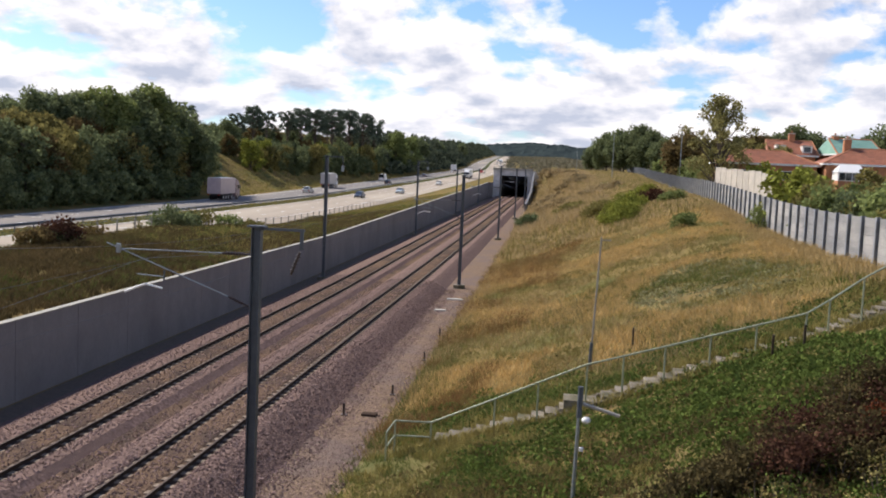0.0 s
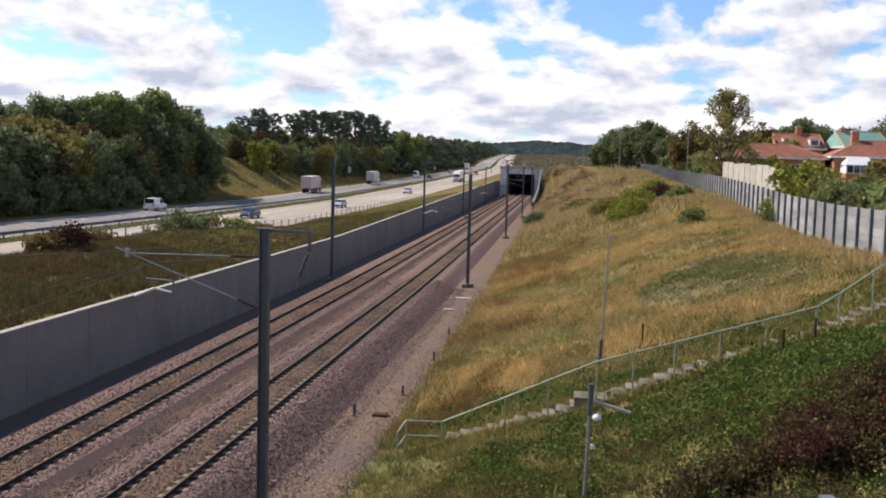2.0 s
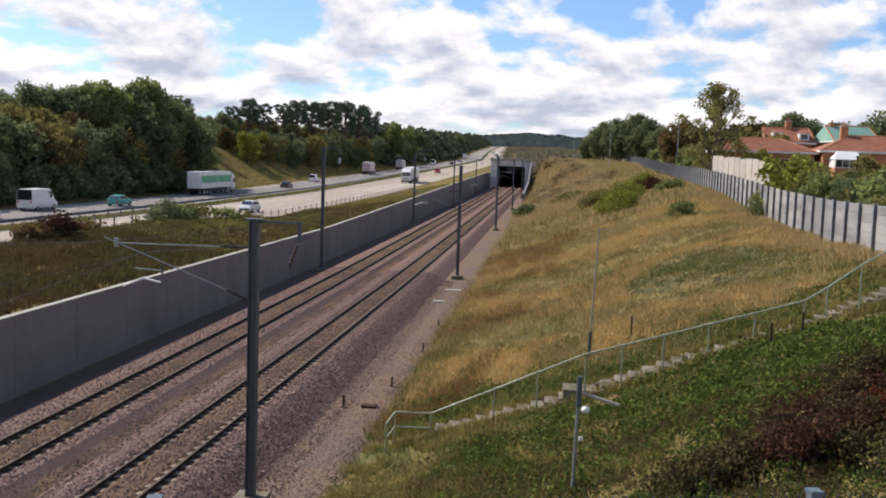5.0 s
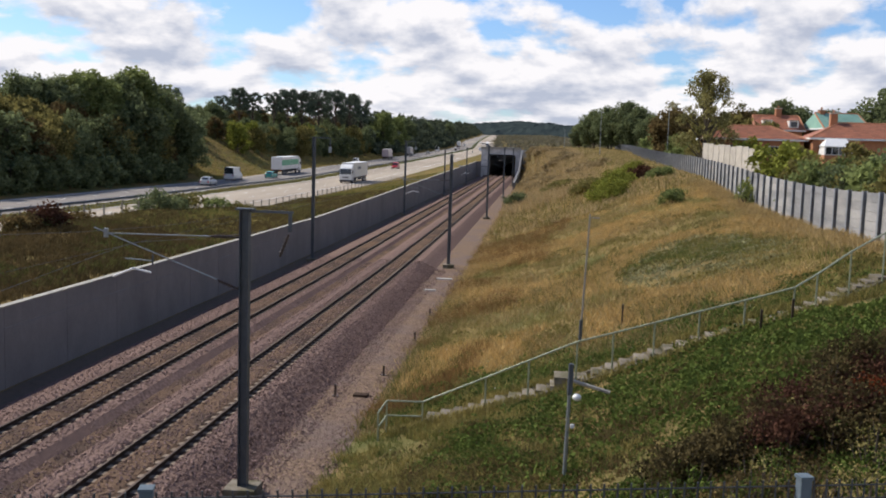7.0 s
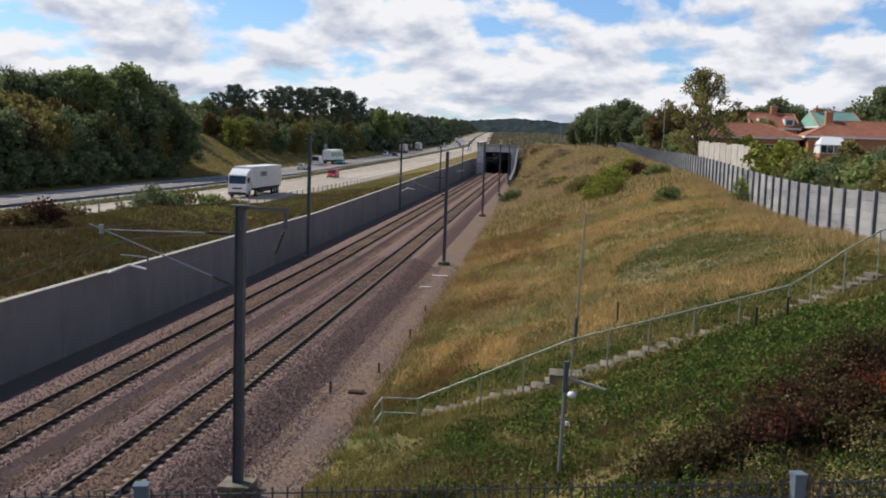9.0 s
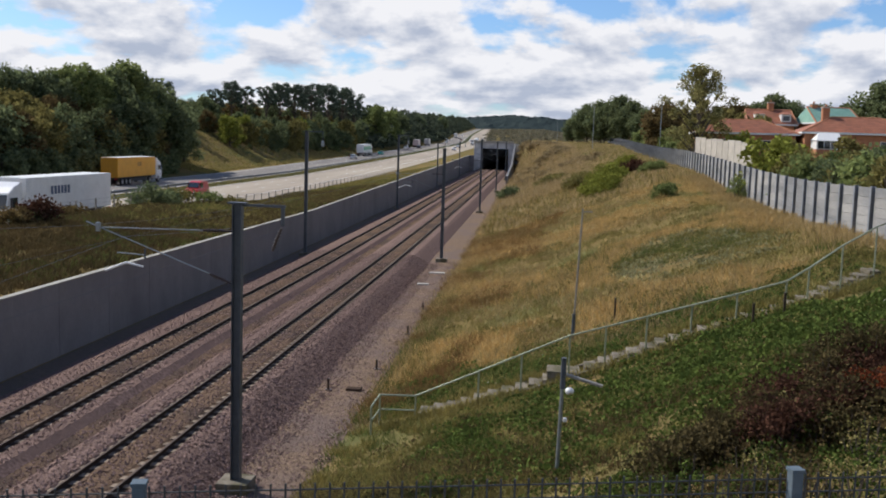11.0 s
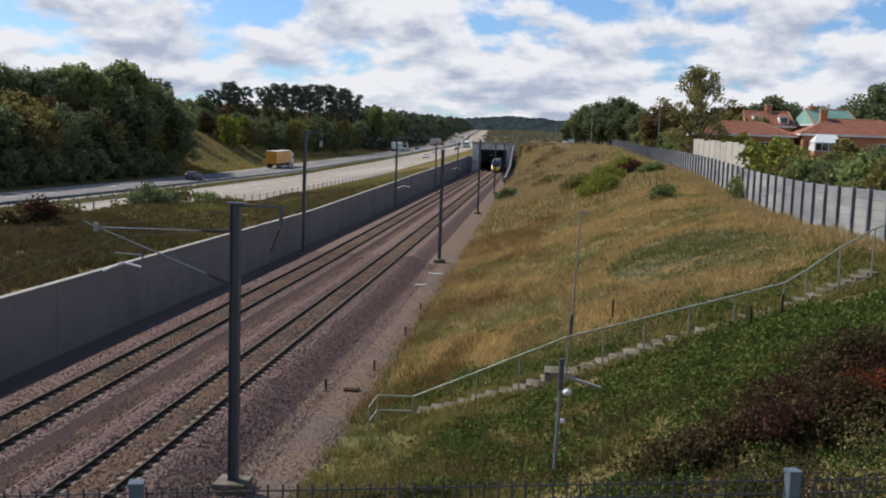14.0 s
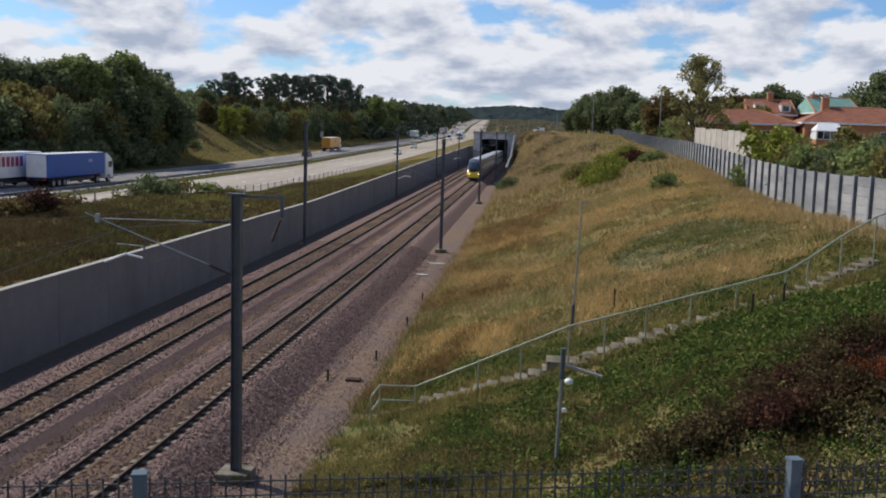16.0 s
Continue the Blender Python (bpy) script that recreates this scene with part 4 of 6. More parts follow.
def house(x, y, z, turn, w, d, eave, ridge, roof=M_TILE, walls=M_BRICK, hip=None, label="", windows=(), chimney=None, dormers=()):
    h = tagged(empty("house", pose(x, y, z, 0, 0, turn)), label, "house", group="houses behind the fence")
    part("wall", box(B(), 0, 0, eave / 2 - 0.5, w, d, eave + 1.0), walls, h)
    rf = part("roof", hip_roof(B(), -w / 2, w / 2, -d / 2, d / 2, eave, ridge, 0.45, hip), roof, h)
    hp = (d + 0.9) / 2 if hip is None else hip
    xa, xb, run = -w / 2 - 0.45 + hp, w / 2 + 0.45 - hp, d / 2 + 0.45
    part("ridge_tiles", tube(B(), (xa, 0, ridge), (xb, 0, ridge), 0.14), M_BRICK, rf)
    for sx, xr in ((-1, xa), (1, xb)):
        part("hip_tiles", tube(B(), (sx * (w / 2 + 0.45), -run, eave), (xr, 0, ridge), 0.12), M_BRICK, rf)
    # courses of tiles on the slope towards the line
    v, f, n = [], [], 9
    for i in range(n):
        u0, u1 = i / n, (i + 1) / n
        for k in range(12):
            t0, t1 = k / 12, (k + 1) / 12
            q = []
            for t, u, lift in ((t0, u0, 0.07), (t1, u0, 0.07), (t1, u1, 0.02), (t0, u1, 0.02)):
                xl = -w / 2 - 0.45 + hp * u
                xw = (w + 0.9 - 2 * hp * u)
                q.append((xl + xw * t, -run * (1 - u), eave + (ridge - eave) * u + lift))
            o = len(v)
            v += q
            f.append((o, o + 1, o + 2, o + 3))
    arrays("roof_covering", v, f, roof, rf)["kind"] = "stuff"
    fb = B()
    box(fb, 0, -run - 0.02, eave - 0.10, w + 0.95, 0.05, 0.24)
    box(fb, -w / 2 - 0.47, 0, eave - 0.10, 0.05, d + 0.9, 0.24)
    part("fascia", fb, M_WHITE, h, "white eaves board")
    for wx, wz, ww, wh in windows:
        wn = part("window", box(B(), wx, -d / 2 - 0.02, wz, ww, 0.08, wh), M_WHITE, h)
        part("pane", box(B(), wx, -d / 2 - 0.07, wz, ww - 0.16, 0.03, wh - 0.16), M_GLASS, wn)
    for dx in dormers:
        dz = eave + (ridge - eave) * 0.35
        dm = part("dormer", box(B(), dx, -run * 0.65, dz + 0.1, 1.5, 1.6, 1.3), M_WHITE, h, "pale dormer")
        part("pane", box(B(), dx, -run * 0.65 - 0.82, dz + 0.1, 1.0, 0.04, 0.8), M_GLASS, dm)
        part("dormer_roof", hip_roof(B(), dx - 0.75, dx + 0.75, -run * 0.65 - 0.8, -run * 0.65 + 1.0, dz + 0.76, dz + 1.2, 0.15, 0.4), roof, dm)
    if chimney:
        cx, cy, ch = chimney
        c = part("chimney", box(B(), cx, cy, ridge + ch / 2 - 0.8, 0.9, 0.8, ch + 1.6), M_BRICK, h)
        part("cap", box(B(), cx, cy, ridge + ch + 0.06, 1.05, 0.95, 0.14), M_CONC, c)
        part("pot", tube(B(), (cx, cy, ridge + ch + 0.1), (cx, cy, ridge + ch + 0.5), 0.15), M_BRICK, c)
    return h


house(27.9, 134, 8.4, -2, 12.4, 7.5, 3.5, 5.3, label="single-storey brick house with a red tiled hipped roof", windows=((-2.5, 2.0, 1.6, 1.2), (2.5, 2.0, 1.6, 1.2)))
house(42.0, 132, 8.4, -2, 14.5, 8, 3.8, 5.9, label="brick bungalow with a red tiled roof and tall chimney", windows=((-4, 2.2, 1.8, 1.2), (3, 2.2, 1.8, 1.2)), chimney=(-3.9, 0.0, 1.2))
house(37.5, 162, 9.4, 0, 7.0, 7, 4.6, 7.0, hip=0.3, label="red-roofed house with pale dormers among trees", windows=((-2, 2.5, 1.2, 1.2),), chimney=(0.4, 0.0, 1.1), dormers=(-1.9, 2.2))
house(46.5, 160, 9.4, 12, 7.0, 7, 5.0, 7.5, roof=M_COPPER, hip=0.3, label="house with a pale green copper roof", chimney=(-2.5, 0, 0.4))


def make_garden_fence():
    f = tagged(empty("garden_fence"), "pale concrete panel garden fence behind the noise fence", "fence")
    n = 10
    turn = math.degrees(math.atan2(-18.0, 3.0))
    for i in range(n):
        u, um = i / n, (i + 0.5) / n
        x, y, xm, ym = 19.3 + 3.0 * u, 119 - 18.0 * u, 19.3 + 3.0 * um, 119 - 18.0 * um
        z, top = ground_z(x, y) - 0.2, 10.95 - 0.62 * u - (0.12 if i % 3 == 2 else 0.0)
        part("panel", box(B(), 0, 0, (z + top) / 2, 1.66, 0.07, top - z, pose(xm, ym, 0, 0, 0, turn)), M_PALEFENCE, f)
        part("post", box(B(), 0, 0, (z + top + 0.06) / 2, 0.14, 0.14, top + 0.06 - z, pose(x, y, 0, 0, 0, turn)), M_PALEFENCE, f)


make_garden_fence()


def make_conservatory():
    c = tagged(empty("conservatory", pose(37.0, 126.5, 7.9)), "white glazed conservatory on the back of a bungalow", "conservatory")
    part("base_wall", box(B(), 0, 0, 0.9, 3.4, 2.6, 2.4), M_BRICK, c)
    rf = part("roof", hip_roof(B(), -1.7, 1.7, -1.3, 1.3, 3.2, 4.2, 0.1, 0.6), M_WHITE, c)
    part("frame", box(B(), 0, 0, 2.65, 3.4, 2.6, 1.1), M_WHITE, c)
    for i in range(4):
        part("pane", box(B(), -1.2 + 0.8 * i, -1.32, 2.65, 0.68, 0.04, 0.9), M_GLASS, c)


make_conservatory()


def street_lamp(x, y, top):
    z = ground_z(x, y)
    s = tagged(empty("street_lamp", pose(x, y, z)), "tall grey street lamp column on the crest", "street lamp", group="street lamps on the crest")
    part("column", tube(B(), (0, 0, -0.3), (0, 0, top - z), 0.10, 8, 0.07), M_GALV, s)
    part("head", box(B(), -0.35, 0, top - z + 0.03, 0.8, 0.22, 0.12, bevel=0.03), M_GALV, s)


street_lamp(13.8, 240, 19.6)
street_lamp(23.9, 190, 19.3)
street_lamp(7.9, 380, 18.6)


# ---- vehicles: each faces +y, wheels on z = 0 ----
M_TYRE = mat("black_tyre_rubber", (0.025, 0.025, 0.027), (0.018, 0.018, 0.02), 8, 0.8, 0)
M_RIM = mat("grey_wheel_rim", (0.4, 0.4, 0.41), (0.3, 0.3, 0.31), 6, 0.4, 0, metal=0.5)
M_CHASSIS = mat("dark_chassis", (0.04, 0.04, 0.045), (0.03, 0.03, 0.033), 4, 0.7, 0)
M_LAMPR = mat("red_tail_lamp", (0.5, 0.03, 0.02), (0.4, 0.03, 0.02), 4, 0.3, 0)
M_LAMPW = mat("clear_headlamp", (0.85, 0.85, 0.82), (0.8, 0.8, 0.78), 4, 0.15, 0)
PAINT = {}


def paint(name, c):
    if name not in PAINT:
        PAINT[name] = mat(name, c, tuple(0.88 * k for k in c), 1.2, 0.32, 0.0)
    return PAINT[name]


def add_wheel(parent, x, y, r, w=0.28):
    t = part("wheel", tube(B(), (x - w / 2, y, r), (x + w / 2, y, r), r, 16), M_TYRE, parent)
    s = 1 if x > 0 else -1
    part("rim", tube(B(), (x + s * (w / 2 - 0.02), y, r), (x + s * (w / 2 + 0.012), y, r), r * 0.6, 12), M_RIM, t)


def lorry(label, cab_paint, box_paint, length=12.5, stripe=None, bars=None, tall=3.95, split=False, end_paint=None):
    v = tagged(empty("lorry"), label, "lorry", group="motorway traffic")
    half = length / 2
    cab = B()
    prof = [(-0, 0.55), (2.05, 0.55), (2.15, 1.1), (2.12, 1.75), (1.85, 2.95), (1.2, 3.35), (0.25, 3.7), (0, 3.7)]
    solid(cab, prof, -1.22, 1.22)
    cab.transform(Matrix.Translation((0, half - 2.15, 0)) @ Matrix.Rotation(radians(90), 4, "Z"))
    es = [e for e in cab.edges if e.calc_length() < 4]
    bmesh.ops.bevel(cab, geom=es, offset=0.06, segments=2, affect="EDGES")
    c = part("cab", cab, cab_paint, v)
    part("windscreen", box(B(), 0, 0, 0, 2.2, 0.06, 1.05, pose(0, half - 0.155, 2.33, 12.7)), M_GLASS, c)
    for s in (-1, 1):
        part("side_window", box(B(), s * 1.225, half - 0.95, 2.25, 0.04, 0.95, 0.75), M_GLASS, c)
        part("headlamp", box(B(), s * 0.85, half + 0.0, 0.85, 0.42, 0.08, 0.22), M_LAMPW, c)
        part("mirror", box(B(), s * 1.38, half - 0.35, 2.3, 0.12, 0.1, 0.6), M_CHASSIS, c)
    part("grille", box(B(), 0, half + 0.0, 1.22, 1.3, 0.06, 0.20), M_CHASSIS, c)
    part("bumper", box(B(), 0, half - 0.05, 0.55, 2.4, 0.2, 0.35, bevel=0.05), M_CHASSIS, c)
    bl, by = length - 2.6, -half + (length - 2.6) / 2
    segs = [(by, bl)] if not split else [(-half + bl * 0.27, bl * 0.54 - 0.25), (-half + bl * 0.54 + bl * 0.23, bl * 0.46 - 0.1)]
    for y, ln in segs:
        b = part("box_body", box(B(), 0, y, (1.15 + tall) / 2, 2.5, ln, tall - 1.15, bevel=0.03), box_paint, v)
        part("roof_rail", box(B(), 0, y, tall + 0.01, 2.44, ln - 0.1, 0.06), M_WHITE, b)
        if stripe:
            for s in (-1, 1):
                part("stripe", box(B(), s * 1.255, y, (1.15 + tall) / 2 + 0.15, 0.02, ln - 0.12, (tall - 1.15) * 0.45), stripe, b, "broad coloured stripe")
        if bars:
            for s in (-1, 1):
                for k in range(bars[1]):
                    part("lettering_bar", box(B(), s * 1.256, y + bars[2] * s + (k - bars[1] / 2) * 0.62 * bars[3], (1.15 + tall) / 2 + 0.4, 0.02, 0.42 * bars[3], 0.75 * bars[3]), bars[0], b)
    part("rear_door", box(B(), 0, -half - 0.012, (1.15 + tall) / 2, 2.4, 0.03, tall - 1.3), end_paint or box_paint, v)
    part("chassis", box(B(), 0, -0.5, 0.95, 0.95, length - 1.5, 0.3), M_CHASSIS, v)
    for s in (-1, 1):
        part("side_guard", box(B(), s * 1.15, -0.3, 0.72, 0.06, length * 0.32, 0.42), M_CHASSIS, v)
        part("tail_lamp", box(B(), s * 0.95, -half - 0.04, 0.95, 0.4, 0.06, 0.14), M_LAMPR, v)
        for y in (half - 1.35, half - 4.6, -half + 1.6, -half + 2.9, -half + 4.2):
            add_wheel(v, s * 1.08, y, 0.50)
    part("mudguard", box(B(), 0, -half + 2.9, 1.07, 2.45, 4.0, 0.07), M_CHASSIS, v)
    return v


def loft(sections):
    """A closed skin through rings of equal length."""
    bm = B()
    rings = [[bm.verts.new(p) for p in ring] for ring in sections]
    n = len(rings[0])
    for a, b in zip(rings, rings[1:]):
        for i in range(n):
            bm.faces.new((a[i], a[(i + 1) % n], b[(i + 1) % n], b[i]))
    bm.faces.new(rings[0][::-1])
    bm.faces.new(rings[-1])
    bmesh.ops.recalc_face_normals(bm, faces=bm.faces[:])
    return bm


def car(label, body_paint, kind="car"):
    v = tagged(empty("car" if kind == "car" else "van"), label, "car" if kind == "car" else "van", group="motorway traffic")
    if kind == "car":
        L_, w, stations = 4.3, 0.87, [(-2.15, 0.35, 0.78, 0.9), (-2.05, 0.28, 0.98, 0.97), (-1.2, 0.25, 1.0, 1.0), (0.9, 0.25, 0.98, 1.0), (1.8, 0.27, 0.86, 0.96), (2.15, 0.36, 0.66, 0.86)]
        roof = [(-1.95, 0.95, 0.8), (-1.35, 1.42, 0.68), (-0.2, 1.48, 0.68), (0.35, 1.40, 0.68), (1.15, 0.95, 0.8)]
        wr, axle = 0.31, (1.32, -1.28)
    elif kind == "small_van":
        L_, w, stations = 4.5, 0.9, [(-2.25, 0.4, 1.0, 0.97), (-2.2, 0.3, 1.02, 1.0), (0.9, 0.28, 1.02, 1.0), (1.9, 0.3, 0.9, 0.96), (2.25, 0.38, 0.68, 0.88)]
        roof = [(-2.2, 1.0, 0.86), (-2.15, 1.8, 0.78), (0.2, 1.85, 0.78), (0.6, 1.70, 0.74), (1.25, 1.0, 0.84)]
        wr, axle = 0.32, (1.4, -1.4)
    else:
        L_, w, stations = 5.8, 1.0, [(-2.9, 0.5, 1.2, 0.98), (-2.85, 0.35, 1.25, 1.0), (1.6, 0.33, 1.25, 1.0), (2.6, 0.36, 1.05, 0.96), (2.9, 0.42, 0.8, 0.88)]
        roof = [(-2.88, 1.2, 0.98), (-2.85, 2.5, 0.9), (1.0, 2.55, 0.9), (1.4, 2.35, 0.86), (2.2, 1.2, 0.92)]
        wr, axle = 0.36, (1.9, -1.7)

    def ring(y, z0, z1, ww, r=0.12):
        a = w * ww
        return [(-a + r, y, z0), (a - r, y, z0), (a, y, z0 + r), (a, y, z1 - r), (a - r, y, z1), (-a + r, y, z1), (-a, y, z1 - r), (-a, y, z0 + r)]

    body = part("body", loft([ring(*s) for s in stations]), body_paint, v)
    bm = B()
    low = [[bm.verts.new((s * w * 0.93, y, stations[2][2] - 0.1)) for s in (-1, 1)] for y, z, f in roof]
    top = [[bm.verts.new((s * w * f, y, z)) for s in (-1, 1)] for y, z, f in roof]
    for i in range(len(roof) - 1):
        bm.faces.new((top[i][0], top[i][1], top[i + 1][1], top[i + 1][0]))
        for s in (0, 1):
            bm.faces.new((low[i][s], low[i + 1][s], top[i + 1][s], top[i][s]))
    bm.faces.new((low[0][0], low[0][1], top[0][1], top[0][0]))
    bm.faces.new((low[-1][0], low[-1][1], top[-1][1], top[-1][0]))
    bmesh.ops.recalc_face_normals(bm, faces=bm.faces[:])
    part("cabin", bm, body_paint, body)
    (ya, za, fa), (yb, zb, fb) = roof[-1], roof[-2]

    def glass(y0, z0, f0, y1, z1, f1, out):
        g = B()
        vs = [g.verts.new((s * w * f * 0.93, y + out, z + 0.02)) for s, y, z, f in ((-1, y0, z0, f0), (1, y0, z0, f0), (1, y1, z1, f1), (-1, y1, z1, f1))]
        r = bmesh.ops.extrude_face_region(g, geom=[g.faces.new(vs)])
        bmesh.ops.translate(g, vec=(0, out * 0.5, 0.01), verts=[q for q in r["geom"] if isinstance(q, bmesh.types.BMVert)])
        return g

    part("windscreen", glass(ya, za + 0.08, fa, yb, zb - 0.03, fb, 0.015), M_GLASS, v)
    (ya, za, fa), (yb, zb, fb) = roof[0], roof[1]
    part("rear_window", glass(ya, za + 0.08, fa, yb, zb - 0.05, fb, -0.015), M_GLASS, v)
    y0, y1 = (roof[1][0] + 0.1, roof[-2][0] + 0.25) if kind == "car" else (roof[-2][0] - 0.75, roof[-2][0] + 0.2)
    zt, zl = roof[-2][1] - 0.06, stations[2][2] + 0.0
    for s in (-1, 1):
        part("side_window", box(B(), s * w * 0.86, (y0 + y1) / 2, (zl + zt) / 2, 0.10, y1 - y0, zt - zl - 0.04), M_GLASS, v)
        part("headlamp", box(B(), s * w * 0.66, stations[-1][0] - 0.06, stations[-1][2] - 0.1, 0.34, 0.14, 0.16, bevel=0.03), M_LAMPW, v)
        part("tail_lamp", box(B(), s * w * 0.78, stations[0][0] + 0.01, stations[0][2] - 0.12, 0.26, 0.08, 0.22, bevel=0.02), M_LAMPR, v)
        for y in axle:
            add_wheel(v, s * (w - 0.1), y, wr, 0.2)
    part("bumper", box(B(), 0, stations[-1][0] - 0.03, 0.45, w * 1.6, 0.14, 0.16, bevel=0.03), M_CHASSIS, v)
    return v


W_ = paint("white_paint", (0.75, 0.75, 0.74))
VEH = []  # vehicle, lane, place at 0 s, speed, speed after 9 s


def drive(v, lane, y0, speed, later=None):
    VEH.append((v, lane, y0, speed, later or speed))


# away on the far carriageway
drive(lorry("lorry with a dull maroon-grey curtain-sided body on the motorway", paint("maroon_grey", (0.34, 0.24, 0.24)), paint("maroon_grey_curtain", (0.50, 0.40, 0.40)), 10.5), -60.2, 168.5, 28.2)
drive(car("small white van on the far carriageway", W_, "small_van"), -60.2, 68.0, 33.8)
drive(lorry("white drawbar lorry with a broad green stripe", W_, W_, 17.5, stripe=paint("green_stripe", (0.03, 0.36, 0.20)), split=True, end_paint=W_), -60.2, 24.0, 28.0)
drive(car("dark grey saloon car on the far carriageway", paint("dark_grey", (0.05, 0.05, 0.055))), -56.7, -18.0, 43.5)
drive(car("large white panel van on the far carriageway", W_, "van"), -60.2, -82.0, 37.6)
drive(car("silver hatchback car on the far carriageway", paint("silver", (0.55, 0.57, 0.58))), -56.7, -80.6, 34.0)
drive(car("teal hatchback car on the far carriageway", paint("teal", (0.05, 0.36, 0.32))), -56.7, -68.0, 37.6)
drive(lorry("white-cabbed lorry with a bright orange-yellow curtain-sided trailer", W_, paint("orange_yellow", (0.72, 0.33, 0.02)), 16.0, bars=(paint("brown_letters", (0.30, 0.14, 0.03)), 3, 1.0, 0.8), end_paint=paint("orange_end", (0.5, 0.24, 0.03))), -60.2, -172.2, 28.2)
drive(car("dark blue-grey saloon car on the far carriageway", paint("blue_grey", (0.06, 0.075, 0.09))), -56.7, -395.2, 39.3)
drive(lorry("articulated lorry with a blue curtain-sided trailer and white cab", W_, paint("royal_blue", (0.006, 0.085, 0.36)), 17.3, tall=3.85, bars=(paint("pale_blue_letters", (0.35, 0.42, 0.6)), 3, 3.6, 0.55), end_paint=W_), -56.7, 112.6 - 16 * 26.0, 26.0)
drive(lorry("articulated lorry with a white trailer and dark red panels", W_, W_, 15.5, bars=(paint("dark_red_letters", (0.35, 0.04, 0.06)), 6, 0.0, 1.5)), -60.2, 104.2 - 16 * 25.0, 25.0)
for label, lane, y0, sp, kind in (("pale hatchback car far along the motorway", -56.7, 215, 36, "car"), ("white van far along the motorway", -60.2, 330, 30, "van"), ("grey car far along the motorway", -56.7, 410, 35, "car"), ("dark car far along the motorway", -53.1, 300, 40, "car"), ("white car far along the motorway", -56.7, 520, 34, "car")):
    drive(car(label, paint(label.split()[0] + "_car", {"pale": (0.5, 0.5, 0.46), "white": (0.75, 0.75, 0.74), "grey": (0.25, 0.25, 0.26), "dark": (0.04, 0.04, 0.05)}[label.split()[0]]), kind), lane, y0, sp)
drive(lorry("pale grey box lorry far along the motorway", W_, paint("pale_grey_box", (0.42, 0.40, 0.40)), 9.5), -60.2, 250.0, 25.0)
drive(lorry("white box lorry climbing the far rise", W_, W_, 11.0), -60.2, 560.0, 24.0)
# towards the viewpoint on the near carriageway
drive(car("dark blue estate car on the near carriageway", paint("dark_blue", (0.05, 0.08, 0.14))), -42.1, 203.2, -39.0)
drive(car("silver-blue hatchback car on the near carriageway", paint("silver_blue", (0.48, 0.55, 0.60))), -38.5, 235.0, -36.2)
drive(car("pale silver car on the near carriageway", paint("pale_silver", (0.6, 0.62, 0.62))), -38.5, 314.4, -39.2)
drive(lorry("white articulated lorry with a plain white box trailer", W_, W_, 16.6, bars=(paint("dark_blue_letters", (0.05, 0.08, 0.16)), 6, -2.2, 0.85)), -38.5, 419.0, -32.4, -27.5)
drive(car("bright red small van on the near carriageway", paint("bright_red", (0.48, 0.03, 0.03)), "small_van"), -42.1, 542.1, -38.8)
for k, (label, lane, y0, sp) in enumerate((("white car far off on the near carriageway", -38.5, 842, -36), ("silver car far off on the near carriageway", -42.1, 905, -36), ("dark car far off on the near carriageway", -38.5, 960, -35), ("white van far off on the near carriageway", -42.1, 1040, -36), ("white car far off on the near carriageway", -45.6, 1130, -37))):
    drive(car(label, {"w": W_, "s": paint("silver", (0.55, 0.57, 0.58)), "d": paint("dark_grey", (0.05, 0.05, 0.055))}[label[0]], "van" if "van" in label else "car"), lane, y0, sp)
drive(lorry("white box lorry far off on the near carriageway", W_, W_, 11.0), -38.5, 935.0, -28.0)


# ---- train ----
M_TRAIN = mat("dark_blue_train_paint", (0.035, 0.045, 0.085), (0.028, 0.036, 0.07), 1.0, 0.3, 0)
M_TROOF = mat("grey_train_roof", (0.34, 0.36, 0.38), (0.26, 0.28, 0.30), 1.0, 0.5, 0)
M_YELLOW = mat("yellow_warning_panel", (0.85, 0.62, 0.02), (0.78, 0.56, 0.02), 2.0, 0.35, 0)
M_GLOW = bpy.data.materials.new("headlight_glow")
M_GLOW.use_nodes = True
M_GLOW.node_tree.nodes["Principled BSDF"].inputs["Emission Color"].default_value = (1, 0.96, 0.88, 1)
M_GLOW.node_tree.nodes["Principled BSDF"].inputs["Emission Strength"].default_value = 2.0


def coach_ring(y, w, z0, z1, top):
    return [(-w * 0.86, y, z0), (w * 0.86, y, z0), (w, y, z0 + 0.35 * (z1 - z0)), (w * 0.98, y, z0 + 0.72 * (z1 - z0)), (w * 0.82 * top, y, z1 - 0.12 * top), (w * 0.4 * top, y, z1), (-w * 0.4 * top, y, z1), (-w * 0.82 * top, y, z1 - 0.12 * top), (-w * 0.98, y, z0 + 0.72 * (z1 - z0)), (-w, y, z0 + 0.35 * (z1 - z0))]


